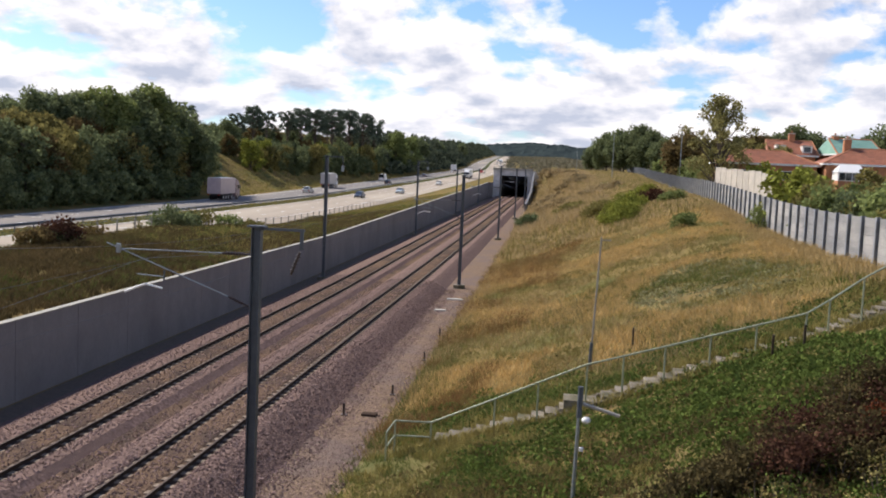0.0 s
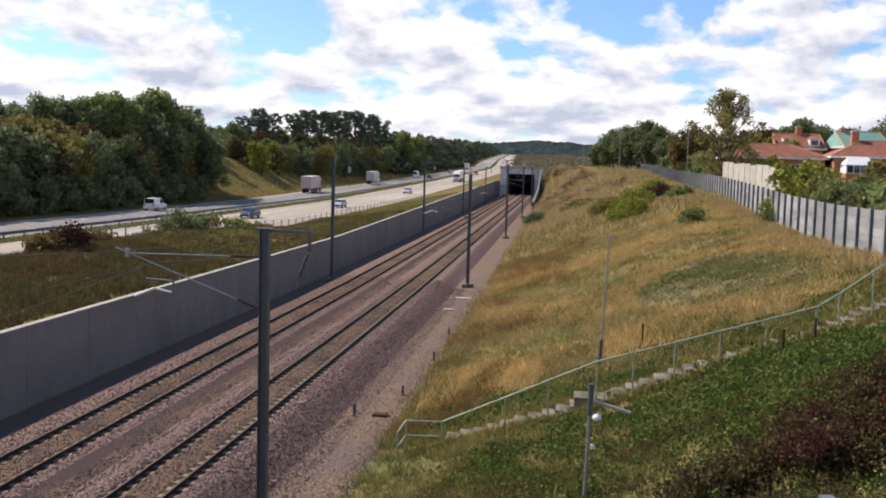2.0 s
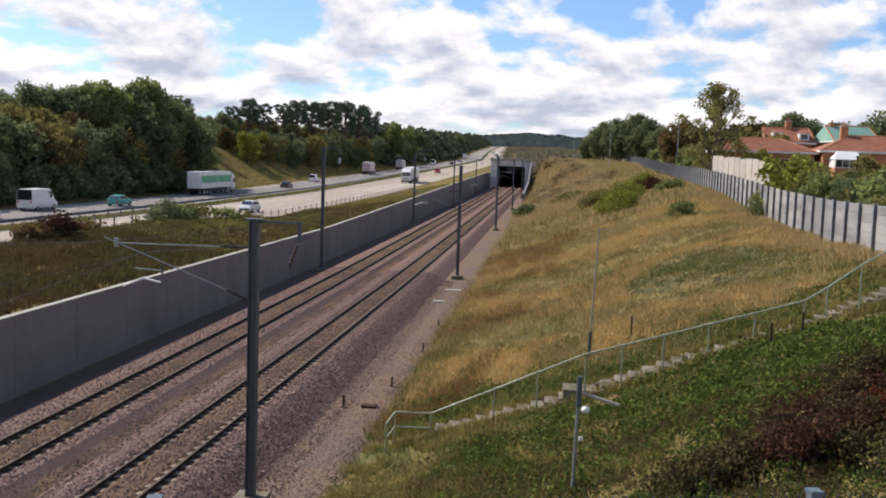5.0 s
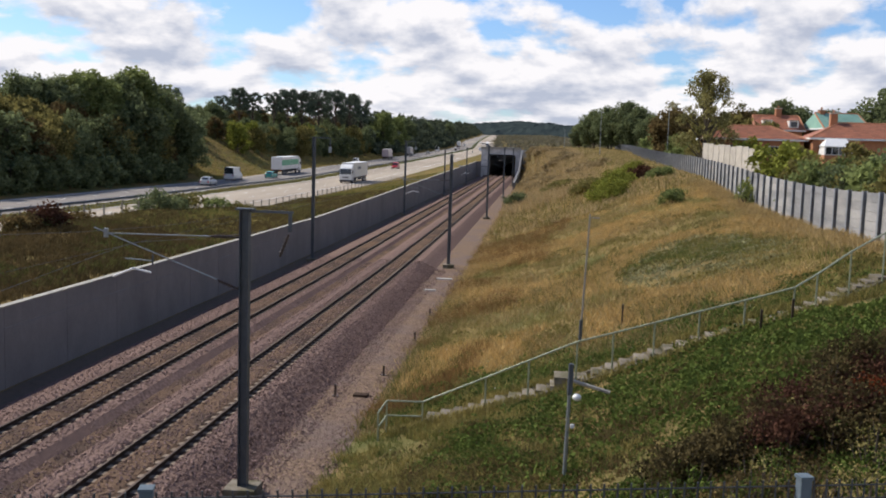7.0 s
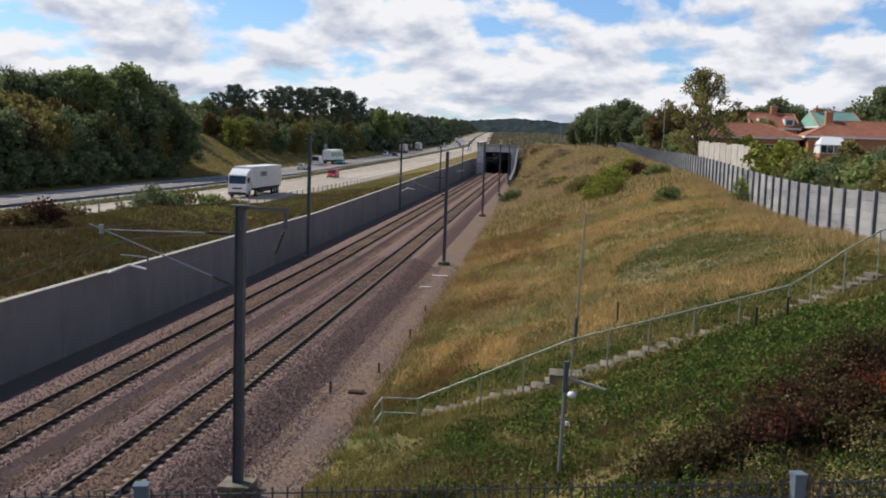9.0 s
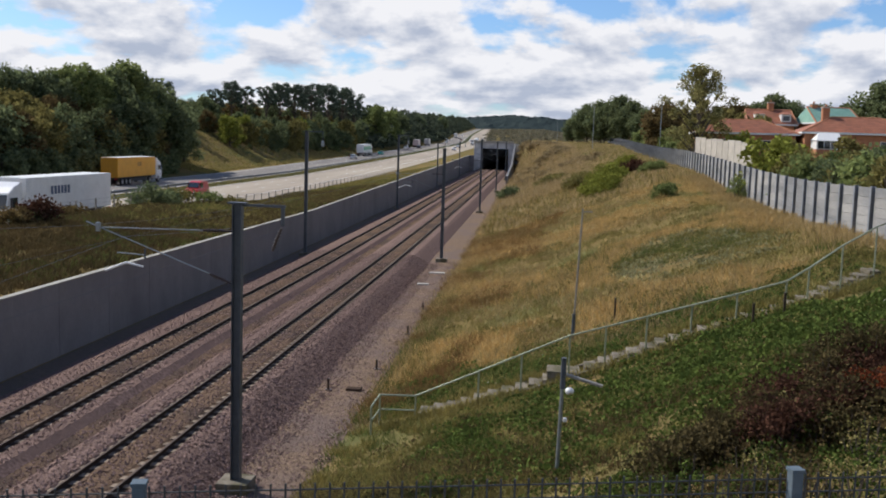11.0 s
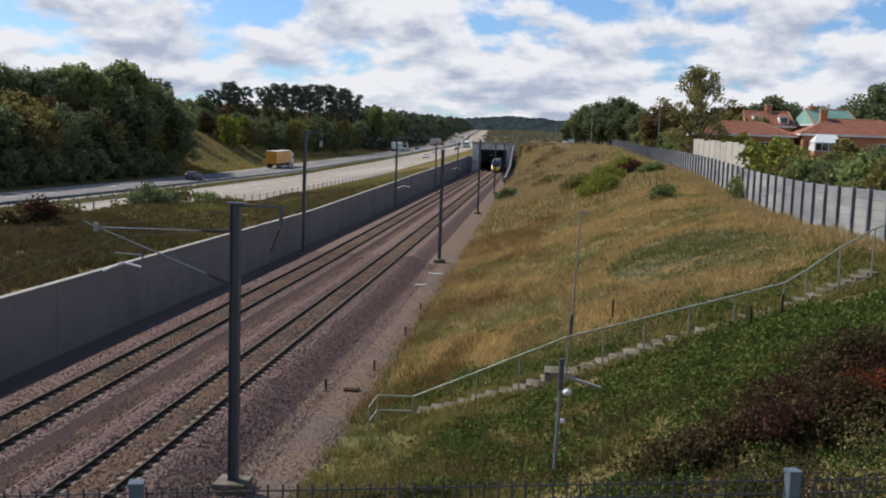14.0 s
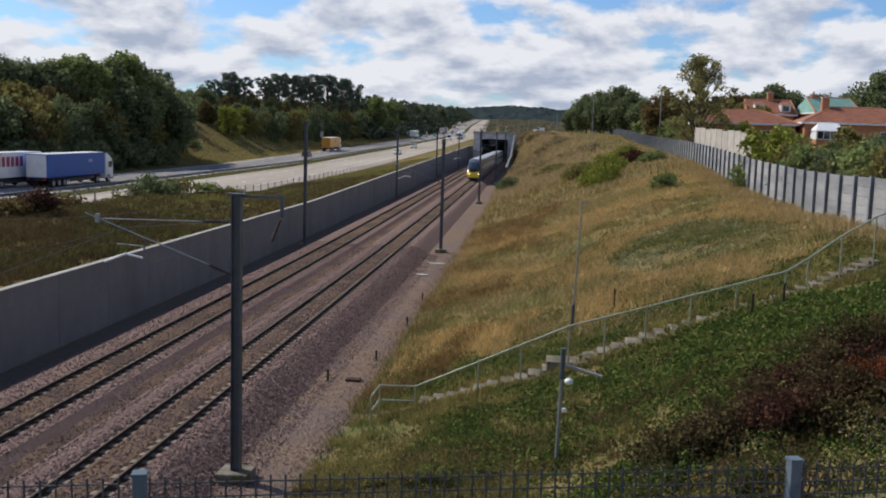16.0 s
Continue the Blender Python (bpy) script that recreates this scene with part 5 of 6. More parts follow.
def make_train():
    """Six coaches behind a rounded nose; the nose is at the origin and faces -y."""
    t = tagged(empty("train"), "dark blue high-speed passenger train with a yellow nose", "train")
    nose = [(-0.0, 0.80, 0.30, 1.55, 0.6), (0.25, 1.10, 0.20, 2.10, 0.75), (0.8, 1.28, 0.18, 2.65, 0.88), (1.8, 1.38, 0.18, 3.35, 0.95), (3.0, 1.42, 0.18, 3.75, 1.0), (4.5, 1.42, 0.18, 3.90, 1.0)]
    c = part("nose", loft([coach_ring(*s) for s in nose]), M_TRAIN, t, "rounded dark blue nose")
    part("yellow_panel", loft([coach_ring(y - 0.05, w + 0.02, z0 + 0.30, z0 + (z1 - z0) * 0.92, tp) for y, w, z0, z1, tp in nose[:3]] + [coach_ring(1.5, 1.36, 0.7, 2.0, 0.9)]), M_YELLOW, c, "yellow warning panel")
    part("windscreen", loft([coach_ring(y - 0.12, w * 0.78, z0 + (z1 - z0) * 0.72, z1 + 0.06, tp * 0.92) for y, w, z0, z1, tp in nose[1:5]]), M_GLASS, c, "black windscreen")
    for s in (-1, 1):
        part("headlight", tube(B(), (s * 0.85, -0.02, 1.25), (s * 0.85, 0.42, 1.25), 0.12, 12), M_GLOW, c)
    y = 4.5
    for k in range(6):
        ln = 15.4 if k == 0 else 19.8
        b = part("coach", loft([coach_ring(q, 1.42, 0.25, 3.90, 1.0) for q in (y, y + ln)]), M_TRAIN, t)
        part("roof", box(B(), 0, y + ln / 2, 3.88, 1.9, ln - 0.6, 0.16, bevel=0.05), M_TROOF, b)
        for s in (-1, 1):
            part("window_band", box(B(), s * 1.385, y + ln / 2, 2.35, 0.06, ln - 2.4, 0.75), M_GLASS, b)
            for q in (0.25, 0.75):
                part("door", box(B(), s * 1.39, y + ln * q, 1.75, 0.07, 1.3, 2.0), M_TROOF, b)
        for q in (0.15, 0.85):
            part("bogie", box(B(), 0, y + ln * q, 0.42, 2.1, 2.8, 0.62, bevel=0.05), M_CHASSIS, b)
        y += ln + 0.35
    return t


TRAIN = make_train()
CREST_CAR = car("white car on the road along the crest", W_, "small_van")


# ---- grasses, weeds and stones ----
def tufts(name, label, pts, hmin, hmax, material, seed, blades=6, width=0.035, spread=0.10, bend=0.28):
    """Bundles of thin bent blades at the given x, y."""
    rg = np.random.default_rng(seed)
    p = np.array([(x, y, ground_top(x, y) - 0.04) for x, y in pts])
    p = np.repeat(p, blades, 0)
    n = len(p)
    p[:, :2] += rg.normal(0, spread, (n, 2))
    h = rg.uniform(hmin, hmax, (n, 1))
    a = rg.uniform(0, 2 * np.pi, n)
    side = np.stack([np.cos(a), np.sin(a), np.zeros(n)], 1) * width
    lean = rg.normal(0, bend, (n, 3)) * h
    lean[:, 2] = 0
    up = np.array((0, 0, 1.0))
    v = np.stack([p - side, p + side, p + side * 0.7 + up * h * 0.6 + lean * 0.4, p - side * 0.7 + up * h * 0.6 + lean * 0.4, p + up * h + lean], 1).reshape(-1, 3)
    i = np.arange(n)[:, None] * 5
    f = [tuple(q) for q in (i + np.array((0, 1, 2, 3))).tolist()] + [tuple(q) for q in (i + np.array((3, 2, 4))).tolist()]
    return tagged(arrays(name, v.tolist(), f, material), label, "grass", kind="stuff")


def field(n, seed, x0, x1, y0, y1, power=2.0, keep=None):
    """Random places, thicker towards y0."""
    rg = np.random.default_rng(seed)
    out = []
    while len(out) < n:
        y = y0 + (y1 - y0) * rg.random() ** power
        x = rg.uniform(x0, min(x1, fence_x(y) - 0.3)) if x0 > WALL_X else rg.uniform(x0, x1)
        if keep is None or keep(x, y):
            out.append((x, y))
    return out


def patch(x, y, s=0.12, o=0.0):
    return noise.noise((x * s, y * s * 0.8, o)) + 0.45 * noise.noise((x * s * 3.5, y * s * 3, o + 5))


def off_stairs(x, y):
    return not (30.9 < y - 0.75 * max(0.0, x - 8.3) < 32.1)


def sage_patch(x, y):
    """Where low pale weeds have taken over from the grass."""
    return ((x - 8.2) / 4.6) ** 2 + ((y - 51) / 9.5) ** 2 + 0.5 * patch(x, y, 0.3, 17.0) < 0.8


tufts("golden_grass", "tall dry golden grass on the slope", field(13000, 1, -5.6, 40, 32.1, 150, 1.5, lambda x, y: patch(x, y) > -0.05 + 0.55 * smooth((39 - y) / 6) and not sage_patch(x, y)), 0.15, 0.5, T_GOLD, 1, 7, 0.013, 0.2, 0.55)
tufts("straw_grass", "bleached tan grass on the slope", field(9000, 51, -5.6, 40, 32.1, 150, 1.5, lambda x, y: patch(x, y, 0.1, 9.0) > -0.1 + 0.5 * smooth((38 - y) / 5) and not sage_patch(x, y)), 0.15, 0.5, T_TAN, 51, 6, 0.014, 0.22, 0.6)
tufts("olive_grass", "olive grass on the slope", field(12000, 2, -5.8, 40, 32.1, 140, 1.5, lambda x, y: patch(x, y) < 0.12), 0.12, 0.42, T_OLIVE, 2, 6, 0.014, 0.2, 0.55)
tufts("rusty_grass", "rust-brown grass low on the slope", field(5000, 52, -5.9, 3, 33.5, 110, 1.4, lambda x, y: patch(x, y, 0.14, 13.0) > 0.0 and x < -5.9 + 0.09 * y), 0.15, 0.5, T_RUST, 52, 6, 0.014, 0.2, 0.55)
tufts("green_grass", "short green grass on the slope", field(8000, 3, -5.9, 13, 32.3, 62, 1.6, lambda x, y: patch(x, y, 0.15, 3.0) > 0.14 or x < -4.4 + 0.6 * smooth((40 - y) / 8) or (y < 36.5 and patch(x, y, 0.3, 4.0) > -0.15)), 0.1, 0.32, T_GREEN, 3, 6, 0.016, 0.18, 0.5)
tufts("crest_grass", "rust-coloured grass along the fence foot", [(fence_x(y) - abs(random.gauss(0, 1.1)) - 0.2, y) for y in np.linspace(38, 130, 2600)], 0.3, 0.7, T_TAN, 4, 6, 0.018, 0.15, 0.4)
tufts("cess_grass", "rust and straw grass at the foot of the slope", [(-5.5 + 0.5 * noise.noise((y * 0.35, 3.0, 0.0)) + random.gauss(0, 0.4), y) for y in np.linspace(31, 150, 2600)], 0.12, 0.42, T_TAN, 14, 6, 0.016, 0.15, 0.5)
tufts("bank_grass", "mixed green and straw grass below the stairs", field(3200, 5, -6.3, 13.5, 17.0, 31.1, 0.9, lambda x, y: patch(x, y, 0.25, 8.0) < 0.25), 0.1, 0.32, T_GREEN, 5, width=0.014, bend=0.5)
tufts("bank_straw", "straw-coloured grass below the stairs", field(4500, 6, -6.3, 2.8, 17.0, 31.1, 0.9, lambda x, y: patch(x, y, 0.25, 8.0) > -0.15 and not (x > 0.5 and y < 23)), 0.12, 0.32, T_OLIVE, 6, width=0.014, bend=0.5)
tufts("verge_grass", "rank brown-olive grass on the verge above the wall", field(6500, 7, -32.5, -21.5, 62, 200, 1.3), 0.15, 0.45, T_OLIVE, 7, width=0.035, bend=0.5)
tufts("reserve_grass", "dull grass between the carriageways", [(-49.25 + random.uniform(-1.5, 1.5), y) for y in np.linspace(70, 320, 5000)], 0.15, 0.4, T_OLIVE, 21, width=0.05)
tufts("verge_brown", "brown dead grass on the verge above the wall", field(15000, 27, -32.5, -21.5, 30, 130, 1.3, lambda x, y: y < 62 or patch(x, y, 0.2, 6.0) > -0.2), 0.15, 0.5, T_BROWN, 27, width=0.028, bend=0.5)
tufts("bank_brown", "brown dead grass near the bridge", field(6000, 28, -6.2, 9, 16.0, 25.5, 0.9, lambda x, y: patch(x, y, 0.3, 11.0) > -0.05 and not (x > 0.5 and y < 22.5)), 0.1, 0.3, T_BROWN, 28, width=0.014, bend=0.5)
tufts("upper_brown", "brown rough grass on the upper slope", field(7000, 29, -5.5, 34, 100, 420, 1.4), 0.3, 0.8, T_REED, 29, width=0.05, spread=0.4)
tufts("upper_olive", "olive rough grass on the upper slope", field(5000, 30, -5.5, 34, 100, 420, 1.4), 0.4, 0.9, T_OLIVE, 30, width=0.05, spread=0.4)
tufts("reeds", "tall tan reeds on the cutting side by the portal", field(5000, 61, -5.8, 9, 132, 300, 1.0), 0.6, 1.6, T_REED, 61, 5, 0.04, 0.3, 0.3)
tufts("motorway_bank_grass", "olive and straw grass on the bank beyond the motorway", field(6000, 62, -84, -64.5, 184, 430, 1.5), 0.25, 0.6, T_OLIVE, 62, 5, 0.05, 0.3, 0.4)
tufts("stair_edge_grass", "grass growing over the step edges", [(x, stair_y(x) + random.choice((-0.62, 0.62, 0.75, -0.75)) + random.gauss(0, 0.12)) for x in np.linspace(-4.8, 12, 1500)], 0.12, 0.42, T_OLIVE, 33, width=0.02)
tufts("verge_green", "dark green grass on the verge above the wall", field(5000, 8, -32.5, -21.5, 30, 150, 1.5, lambda x, y: patch(x, y, 0.2, 2.0) > 0.0), 0.15, 0.45, T_GREEN, 8, width=0.028, bend=0.5)


def weeds(name, label, blobs, material, per, leaf, seed, category="weeds"):
    """Low leafy growth: leaf clumps over mounds of x, y, radius and height."""
    rg = np.random.default_rng(seed)
    pts = []
    for x, y, r, h in blobs:
        n = int(per * r * r)
        a, d = rg.uniform(0, 2 * np.pi, n), np.sqrt(rg.random(n)) * r
        for q, w in zip(a, d):
            gx, gy = x + w * math.cos(q), y + w * math.sin(q)
            top = h * math.sqrt(max(0.0, 1 - (w / r) ** 2)) * (0.75 + 0.35 * noise.noise((gx * 1.7, gy * 1.7, seed)))
            pts.append((gx, gy, ground_top(gx, gy) + top * (1 - 0.6 * rg.random() ** 2)))
    v, f = leaf_quads(np.array(pts), leaf, seed, 0.3)
    return tagged(arrays(name, v, f, material), label, category, kind="stuff")


rg = random.Random(9)
weeds("green_weeds", "lush green weeds below the stairs", [(rg.uniform(-2.5, 13), rg.uniform(22.5, 30.3), rg.uniform(0.4, 1.1), rg.uniform(0.12, 0.5)) for i in range(230)] + [(rg.uniform(4, 13.5), rg.uniform(21.5, 31.0), rg.uniform(0.5, 1.0), rg.uniform(0.15, 0.5)) for i in range(170)], L_GRN, 200, 0.06, 31)
weeds("stair_weeds", "low green weeds above the stairs", [(q, stair_y(q) + 0.9 + abs(rg.gauss(0, 1.6)), rg.uniform(0.4, 0.9), rg.uniform(0.2, 0.42)) for q in [rg.uniform(-4.5, 12) for i in range(130)]], L_GRN, 170, 0.06, 41)
weeds("slope_olive", "olive low growth on the golden slope", [(rg.uniform(-5.2, 13), rg.uniform(33, 75), rg.uniform(0.6, 1.6), rg.uniform(0.25, 0.5)) for i in range(60)], L_OLIVE, 120, 0.07, 42)
weeds("dark_undergrowth", "dark green undergrowth in front of the brambles", [(rg.uniform(0.5, 10), rg.uniform(16.2, 21.5), rg.uniform(0.5, 1.0), rg.uniform(0.2, 0.5)) for i in range(130)], L_GRN, 240, 0.045, 43)
weeds("brown_weeds", "brown withered weeds below the stairs", [(rg.uniform(-5.5, 7), rg.uniform(18, 29), rg.uniform(0.4, 1.0), rg.uniform(0.1, 0.35)) for i in range(110)], L_BROWN, 200, 0.05, 34)
weeds("olive_weeds", "olive weeds below the stairs", [(rg.uniform(-5.5, 13), rg.uniform(18, 30), rg.uniform(0.4, 1.0), rg.uniform(0.1, 0.35)) for i in range(120)], L_OLIVE, 180, 0.05, 35)
weeds("white_flowers", "small white flower heads among the weeds", [(rg.uniform(-4.5, 12), rg.uniform(25, 58) if i % 2 else 32.3 + abs(rg.gauss(0, 2.5)), rg.uniform(0.1, 0.22), rg.uniform(0.35, 0.5)) for i in range(110)], L_FLOWER, 110, 0.03, 36, "flowers")
weeds("upper_weeds", "green weeds beside the steps", [(rg.uniform(-4.5, 7), 32.4 + abs(rg.gauss(0, 2.4)), rg.uniform(0.3, 0.8), rg.uniform(0.2, 0.5)) for i in range(140)], L_GRN, 200, 0.06, 32)
weeds("slope_weeds", "pale rough weeds on the golden slope", [(x, y, rg.uniform(0.25, 0.7), rg.uniform(0.15, 0.4)) for x, y in field(190, 71, 3.4, 12.9, 41, 61, 1.0, sage_patch)], L_SAGE, 150, 0.06, 33)


def bush(name, label, x, y, r, h, leaves, seed, leaf=0.07, per=900, n=9):
    """A rounded shrub with stems, standing on the ground."""
    rr = random.Random(seed)
    z = ground_top(x, y)
    b = tagged(empty(name, pose(x, y, z)), label, "bush")
    bm, blobs = B(), []
    for i in range(n):
        a, d = i * 2.4, r * math.sqrt((i + 0.3) / n) * 0.75
        q = (d * math.cos(a), d * math.sin(a), h * rr.uniform(0.35, 0.72) * (1.15 - 0.5 * d / r))
        dz = ground_top(x + q[0], y + q[1]) - z
        s = r * rr.uniform(0.28, 0.46)
        blobs.append((q[0], q[1], q[2] + dz, s, s, min(s, h * 0.38)))
        tube(bm, (q[0] * 0.3, q[1] * 0.3, -0.15), (q[0], q[1], q[2] + dz), 0.02 * h + 0.006, 5, 0.006)
    part("stem", bm, M_BARK, b)["kind"] = "stuff"
    v, f = leaf_quads(blob_points(blobs, per, seed, 0.25), leaf, seed)
    arrays("foliage", v, f, leaves, b)
    return b


# brambles in front of the viewpoint
rb = random.Random(12)
for i in range(46):
    x = 3.0 + 9.0 * rb.random()
    y = 19.6 + (1.6 + 0.30 * (x - 3.0)) * rb.random()
    red = x > 4.9 and rb.random() < 0.6
    m, lb = (L_RED, "dark red-brown bramble thicket on the bank") if red else (L_DULL, "dark brown-green bramble thicket on the bank")
    bush("bramble", lb, x, y, rb.uniform(0.7, 1.25), rb.uniform(0.7, 1.35), m, 60 + i, 0.045, 1300)
for i, (x, y) in enumerate(((6.7, 22.0), (7.2, 22.6), (7.8, 22.3))):
    bush("bramble", "tall dark leafless bramble on the bank", x, y, 0.9, 1.7, L_DULL, 90 + i, 0.04, 1100)
for i, (x, y) in enumerate(((6.85, 20.2), (7.15, 19.9), (7.4, 20.4), (7.75, 20.0))):
    bush("bramble", "orange-leaved bramble on the bank", x, y, 0.5, 1.45, L_ORANGE, 95 + i, 0.04, 1300, 7)
for i in range(80):
    x, y = rg.uniform(1.8, 9.5), rg.uniform(16.6, 20.9)
    bush("tall_weed", ("pale yellow-green seeding weed in front of the brambles", "dull brown weed in front of the brambles", "fresh green weed in front of the brambles", "olive weed in front of the brambles", "russet-brown weed in front of the brambles")[i % 5], x, y, rg.uniform(0.3, 0.6), rg.uniform(0.6, 1.2), (L_PALE, L_DULL, L_GRN, L_OLIVE, L_BROWN)[i % 5], 100 + i, 0.034, 700, 6)
for i in range(10):
    bush("nettle_clump", "dark green nettle clump by the grey post", rg.uniform(1.2, 3.6), rg.uniform(18.0, 22.5), rg.uniform(0.4, 0.7), rg.uniform(0.5, 0.9), L_GRN, 160 + i, 0.045, 1200, 6)
# shrubs on the slope and the verge
for i, (x, y, r, h, m, lb, lf) in enumerate((
        (7.4, 108, 3.0, 2.6, L_YEL, "light yellow-green shrub on the slope", 0.13), (11.3, 85, 1.5, 1.5, L_MID, "small green shrub on the slope", 0.1),
        (9.0, 122, 3.2, 2.6, L_YEL, "yellow-green shrub on the slope", 0.14), (6.0, 130, 3.0, 2.5, L_OLIVE, "olive shrub on the slope", 0.14),
        (12.5, 128, 2.6, 2.2, L_RED, "russet shrub near the crest", 0.14), (14.5, 120, 2.0, 1.8, L_MID, "green shrub near the crest", 0.12),
        (-4.4, 152, 2.2, 3.0, L_DARK, "dark green shrub at the foot of the slope", 0.14), (0.5, 190, 5.0, 1.3, L_TANSCRUB, "tan reedy scrub on the upper slope", 0.2),
        (3.0, 165, 4.0, 1.4, L_OLIVE, "olive scrub on the upper slope", 0.2), (-1.5, 215, 5.0, 1.5, L_TANSCRUB, "tan-brown reedy scrub on the upper slope", 0.22), (4.5, 225, 6.0, 1.4, L_TANSCRUB, "tan reedy scrub on the upper slope", 0.22),
        (9.0, 190, 5.0, 1.2, L_TANSCRUB, "tan reedy scrub on the upper slope", 0.2), (2.0, 262, 6.0, 1.8, L_TANSCRUB, "tan-brown reedy scrub above the portal", 0.25), (-3.0, 280, 4.0, 1.7, L_TANSCRUB, "tan-brown reedy scrub above the portal", 0.25),
        (15.6, 75.5, 0.9, 2.4, L_MID, "climbing shrub against the noise fence", 0.08), (13.5, 150, 2.6, 2.0, L_YEL, "yellow-green shrub near the crest", 0.14))):
    bush("slope_shrub", lb, x, y, r, h, m, 170 + i, lf, 260 if r > 2 else 500, 12)
for i, (x, y, r, h, m, lb) in enumerate((
        (-30.6, 74, 2.6, 2.3, L_DARK, "dark green shrub on the motorway verge"), (-30.8, 79, 2.0, 1.9, L_OLIVE, "olive shrub on the motorway verge"), (-30.2, 55.5, 1.6, 1.9, L_RED, "dark russet shrub on the motorway verge"), (-30.8, 53.5, 1.4, 1.4, L_BROWN, "brown shrub on the motorway verge"), (-29.6, 84, 1.6, 1.4, L_MID, "green shrub on the motorway verge"),
        (-33.0, 70, 1.6, 1.2, L_OLIVE, "olive shrub on the motorway verge"), (-32.0, 76, 2.0, 1.1, L_OLIVE, "olive shrub on the motorway verge"), (-32.5, 62, 2.2, 1.4, L_BROWN, "brown shrub on the motorway verge"),
        (-31.5, 56, 2.2, 1.2, L_DARK, "dark shrub on the motorway verge"), (-30.0, 92, 1.4, 1.0, L_OLIVE, "olive shrub on the motorway verge"))):
    bush("verge_shrub", lb, x, y, r, h, m, 200 + i, 0.10, 420, 10)


def make_stones():
    """Loose ballast stones on the shoulders nearest to the bridge."""
    rg = np.random.default_rng(4)
    base = np.array([(1, 0, 0), (-1, 0, 0), (0, 1, 0), (0, -1, 0), (0, 0, 1), (0, 0, -1)], float)
    tri = np.array([(0, 2, 4), (2, 1, 4), (1, 3, 4), (3, 0, 4), (2, 0, 5), (1, 2, 5), (3, 1, 5), (0, 3, 5)])
    v, f, k = [], [], 0
    for x0, x1, z0, z1, n in ((-10.3, -9.75, -0.105, -0.095, 4000), (-9.75, -9.4, -0.095, -0.245, 2500), (-9.4, -8.4, -0.245, -0.75, 8000), (-8.7, -5.8, -0.735, -0.735, 13000), (-8.8, -7.6, -0.725, -0.72, 5000), (-13.25, -12.4, -0.11, -0.095, 5500),
                              (-18.3, -17.6, -0.19, -0.105, 2500), (-17.6, -17.1, -0.105, -0.11, 1800), (-15.1, -14.6, -0.11, -0.14, 2200), (-14.5, -13.4, -0.36, -0.36, 3500), (-11.8, -11.0, -0.11, -0.11, 3000), (-16.55, -15.75, -0.11, -0.11, 2000)):
        for i in range(n):
            u, y = rg.random(), 16 + 62 * rg.random() ** 1.6
            s = rg.uniform(0.022, 0.052) * (0.9 if x1 == -5.8 else 1.0)
            q = base * rg.uniform(0.6, 1.2, (6, 1)) * s
            a = rg.uniform(0, 6.28)
            q = q @ np.array([(math.cos(a), math.sin(a), 0), (-math.sin(a), math.cos(a), 0), (0, 0, 0.8)])
            v.append(q + (x0 + (x1 - x0) * u, y, z0 + (z1 - z0) * u + zr(y) + 0.004))
            f.append(tri + k)
            k += 6
    tagged(arrays("ballast_stones", np.concatenate(v).tolist(), np.concatenate(f).tolist(), M_STONE), "loose grey-pink ballast stones beside the rails", "stones", kind="stuff")


make_stones()


# ---- small lineside things ----
def make_post_fence():
    f = tagged(empty("post_and_wire_fence"), "low timber post and wire fence along the motorway verge", "fence")
    ys = [60 + 3.0 * i for i in range(52)]
    for y in ys:
        z = ground_z(-31.6, y)
        part("post", tube(B(), (-31.6, y, z - 0.2), (-31.6, y, z + 1.15), 0.06, 6), M_POSTG, f)
    for h in (0.45, 0.8, 1.1):
        bm = B()
        for a, b in zip(ys, ys[1:]):
            tube(bm, (-31.6, a, ground_z(-31.6, a) + h), (-31.6, b, ground_z(-31.6, b) + h), 0.008, 4)
        part("wire", bm, M_GALV, f)


make_post_fence()
for x, y, h in ((-7.9, 36.6, 0.55), (-6.6, 40.5, 0.5), (-6.3, 48.5, 0.5), (-6.4, 56, 0.5)):
    mk = tagged(empty("marker_post", pose(x, y, ground_z(x, y))), "short dark marker post beside the railway walkway", "post")
    part("stake", box(B(), 0, 0, h / 2, 0.09, 0.07, h, bevel=0.01), M_INSUL, mk)
    part("foot", box(B(), 0, 0, 0.05, 0.22, 0.2, 0.1), M_INSUL, mk)
for x, y, w in ((-6.9, 36.8, 0.6), (-7.2, 72, 1.2), (-7.6, 66, 0.8)):
    tr = tagged(part("cable_trough_lid", box(B(), x, y, ground_z(x, y) + 0.10, w, 0.4, 0.12, bevel=0.02), M_SHADE_RUST if w == 0.6 else M_CONC), "rusty cable trough cover on the railway walkway" if w == 0.6 else "pale concrete cable trough cover on the railway walkway", "cover")
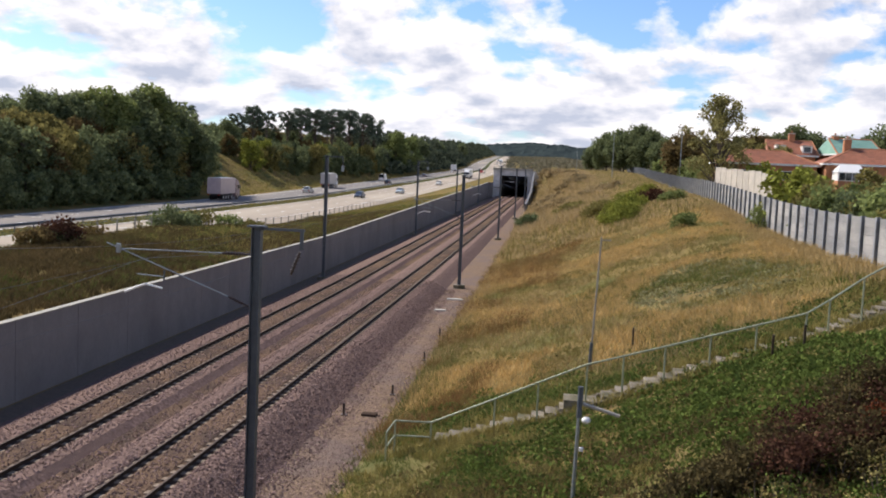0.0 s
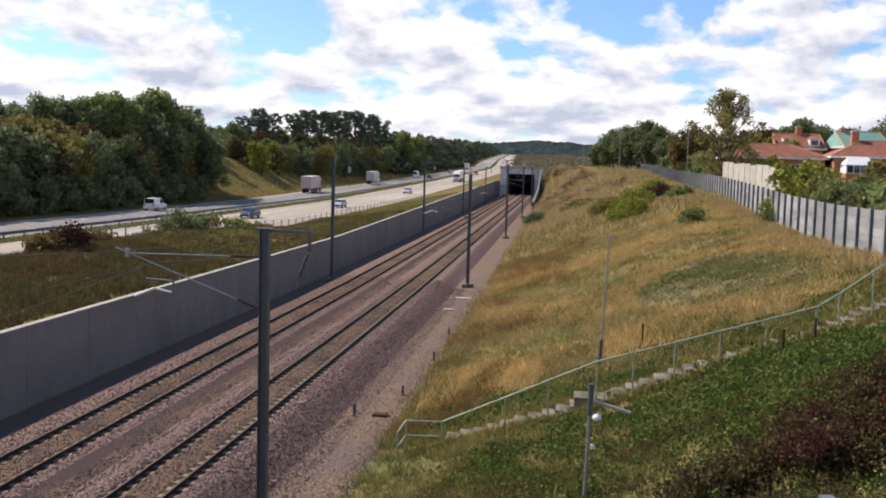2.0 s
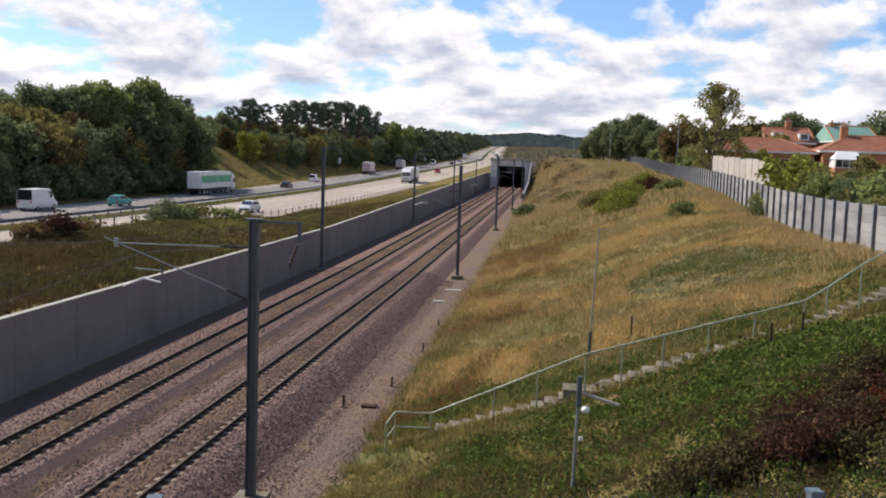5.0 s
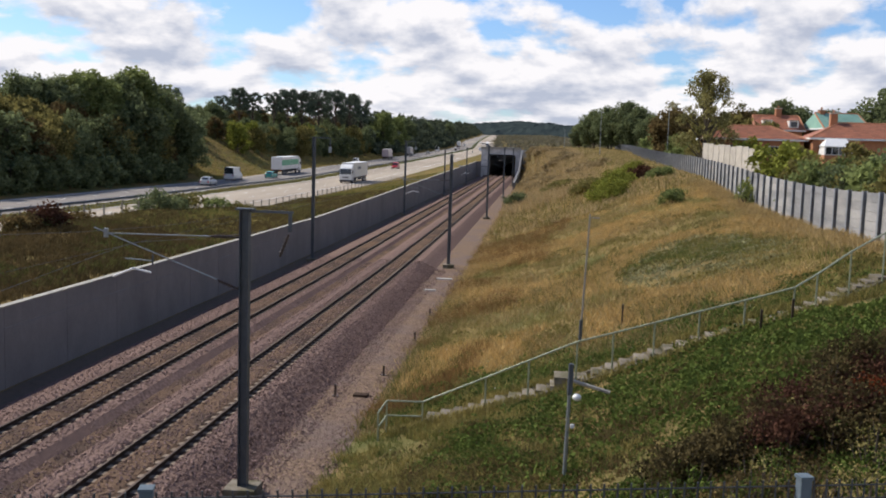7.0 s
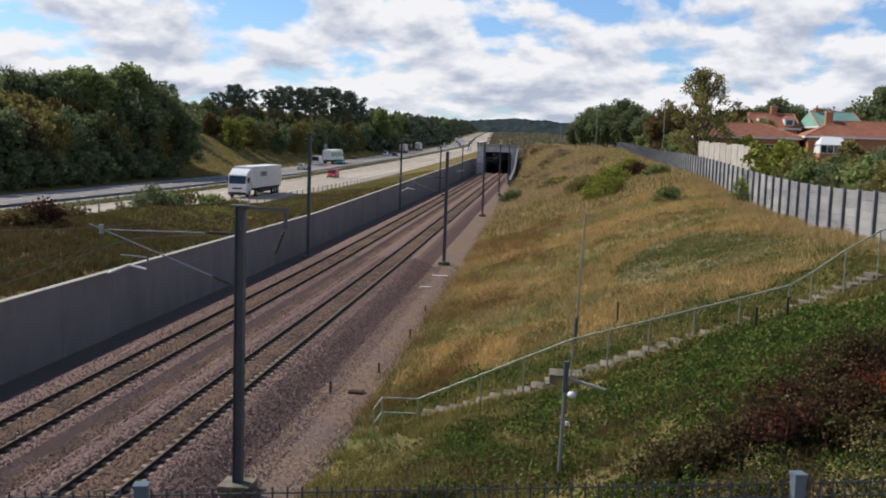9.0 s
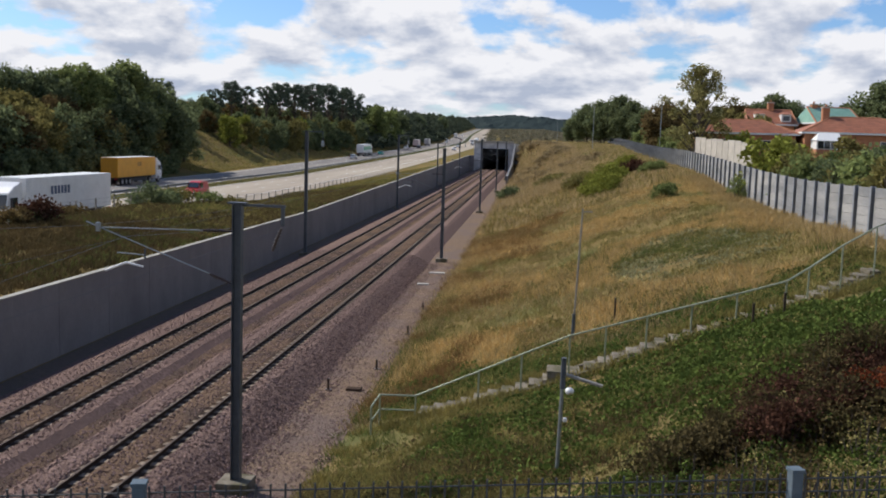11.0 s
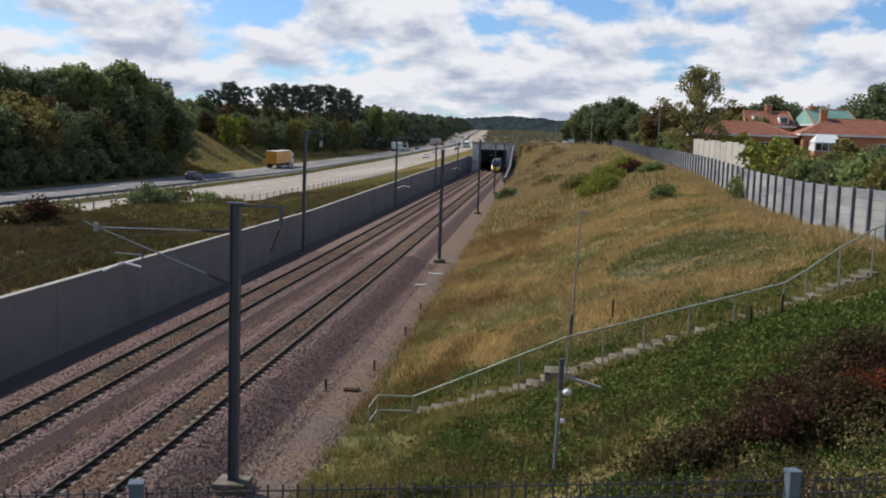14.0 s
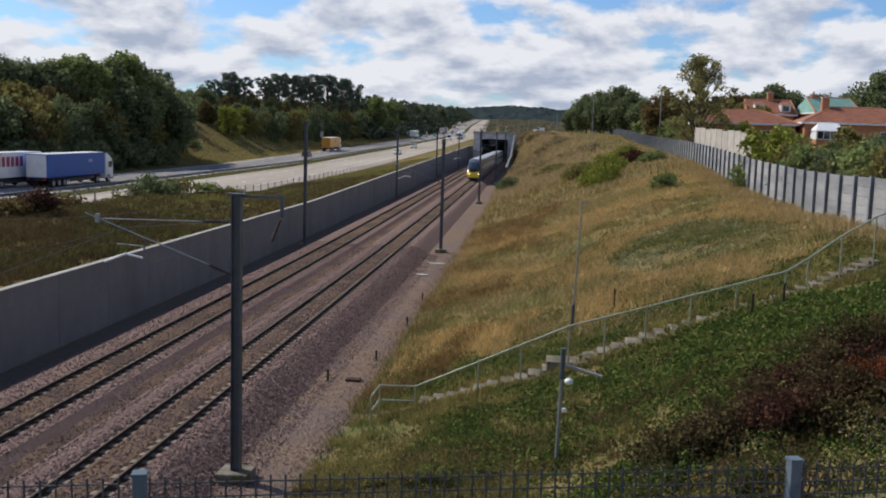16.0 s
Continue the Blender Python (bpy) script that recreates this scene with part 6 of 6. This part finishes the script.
for x, y in ((3.4, 38.2), (6.9, 29.9), (7.9, 30.2)):
    st = tagged(empty("stake", pose(x, y, ground_z(x, y))), "thin dark timber stake on the slope", "stake")
    part("shaft", box(B(), 0, 0, 0.35, 0.07, 0.07, 1.1, bevel=0.01), M_INSUL, st)


# ---- overhead wires ----
def make_wires():
    for c in (LC, RC):
        w = tagged(empty("overhead_line"), "thin overhead contact and catenary wires above the track", "cable")
        ys = [-28.6, 25.4, 79.1, 133.0, 187.0, 241.0, 295.0]
        for a, b in zip(ys, ys[1:]):
            n = 8
            p = [(c, a + (b - a) * i / n, zr(a + (b - a) * i / n) + 6.35 - 1.0 * (1 - (2 * i / n - 1) ** 2)) for i in range(n + 1)]
            cu = bpy.data.curves.new("catenary_wire", "CURVE")
            cu.dimensions, cu.bevel_depth, cu.bevel_resolution = "3D", 0.006, 0
            sp = cu.splines.new("POLY")
            sp.points.add(n)
            for q, pt in zip(p, sp.points):
                pt.co = (*q, 1)
            cu.materials.append(M_STEEL)
            new("catenary_wire", cu).parent = w
            part("contact_wire", tube(B(), (c, a, zr(a) + 5.1), (c, b, zr(b) + 5.1), 0.006, 4), M_STEEL, w)


make_wires()


def motions():
    for v, lane, y0, speed, later in VEH:
        rows = []
        for t in range(17):
            y = y0 + speed * min(t, 9) + later * max(0, t - 9)
            tilt = math.degrees(math.atan((zroad(y + 4) - zroad(y - 4)) / 8))
            x = lane + road_shift(y)
            turn = math.degrees(math.atan((road_shift(y - 20) - road_shift(y + 20)) / 40))
            rows.append((t, pose(x, y, zroad(y) + 0.06, tilt, 0, turn) if speed > 0 else pose(x, y, zroad(y) + 0.06, -tilt, 0, 180 + turn)))
        walk(v, rows)
    rows = []
    for t in range(17):
        y = 178 + 52 * (16 - t)
        rows.append((t, pose(RC, y, zr(y))))
    walk(TRAIN, rows)
    rows = []
    for t in range(17):
        x = 22.0 - (t - 12.5) * 6.0
        rows.append((t, pose(x, 380, max(ground_z(x, 380), 11.2) + 0.02, 0, 0, 90)))
    walk(CREST_CAR, rows)


motions()
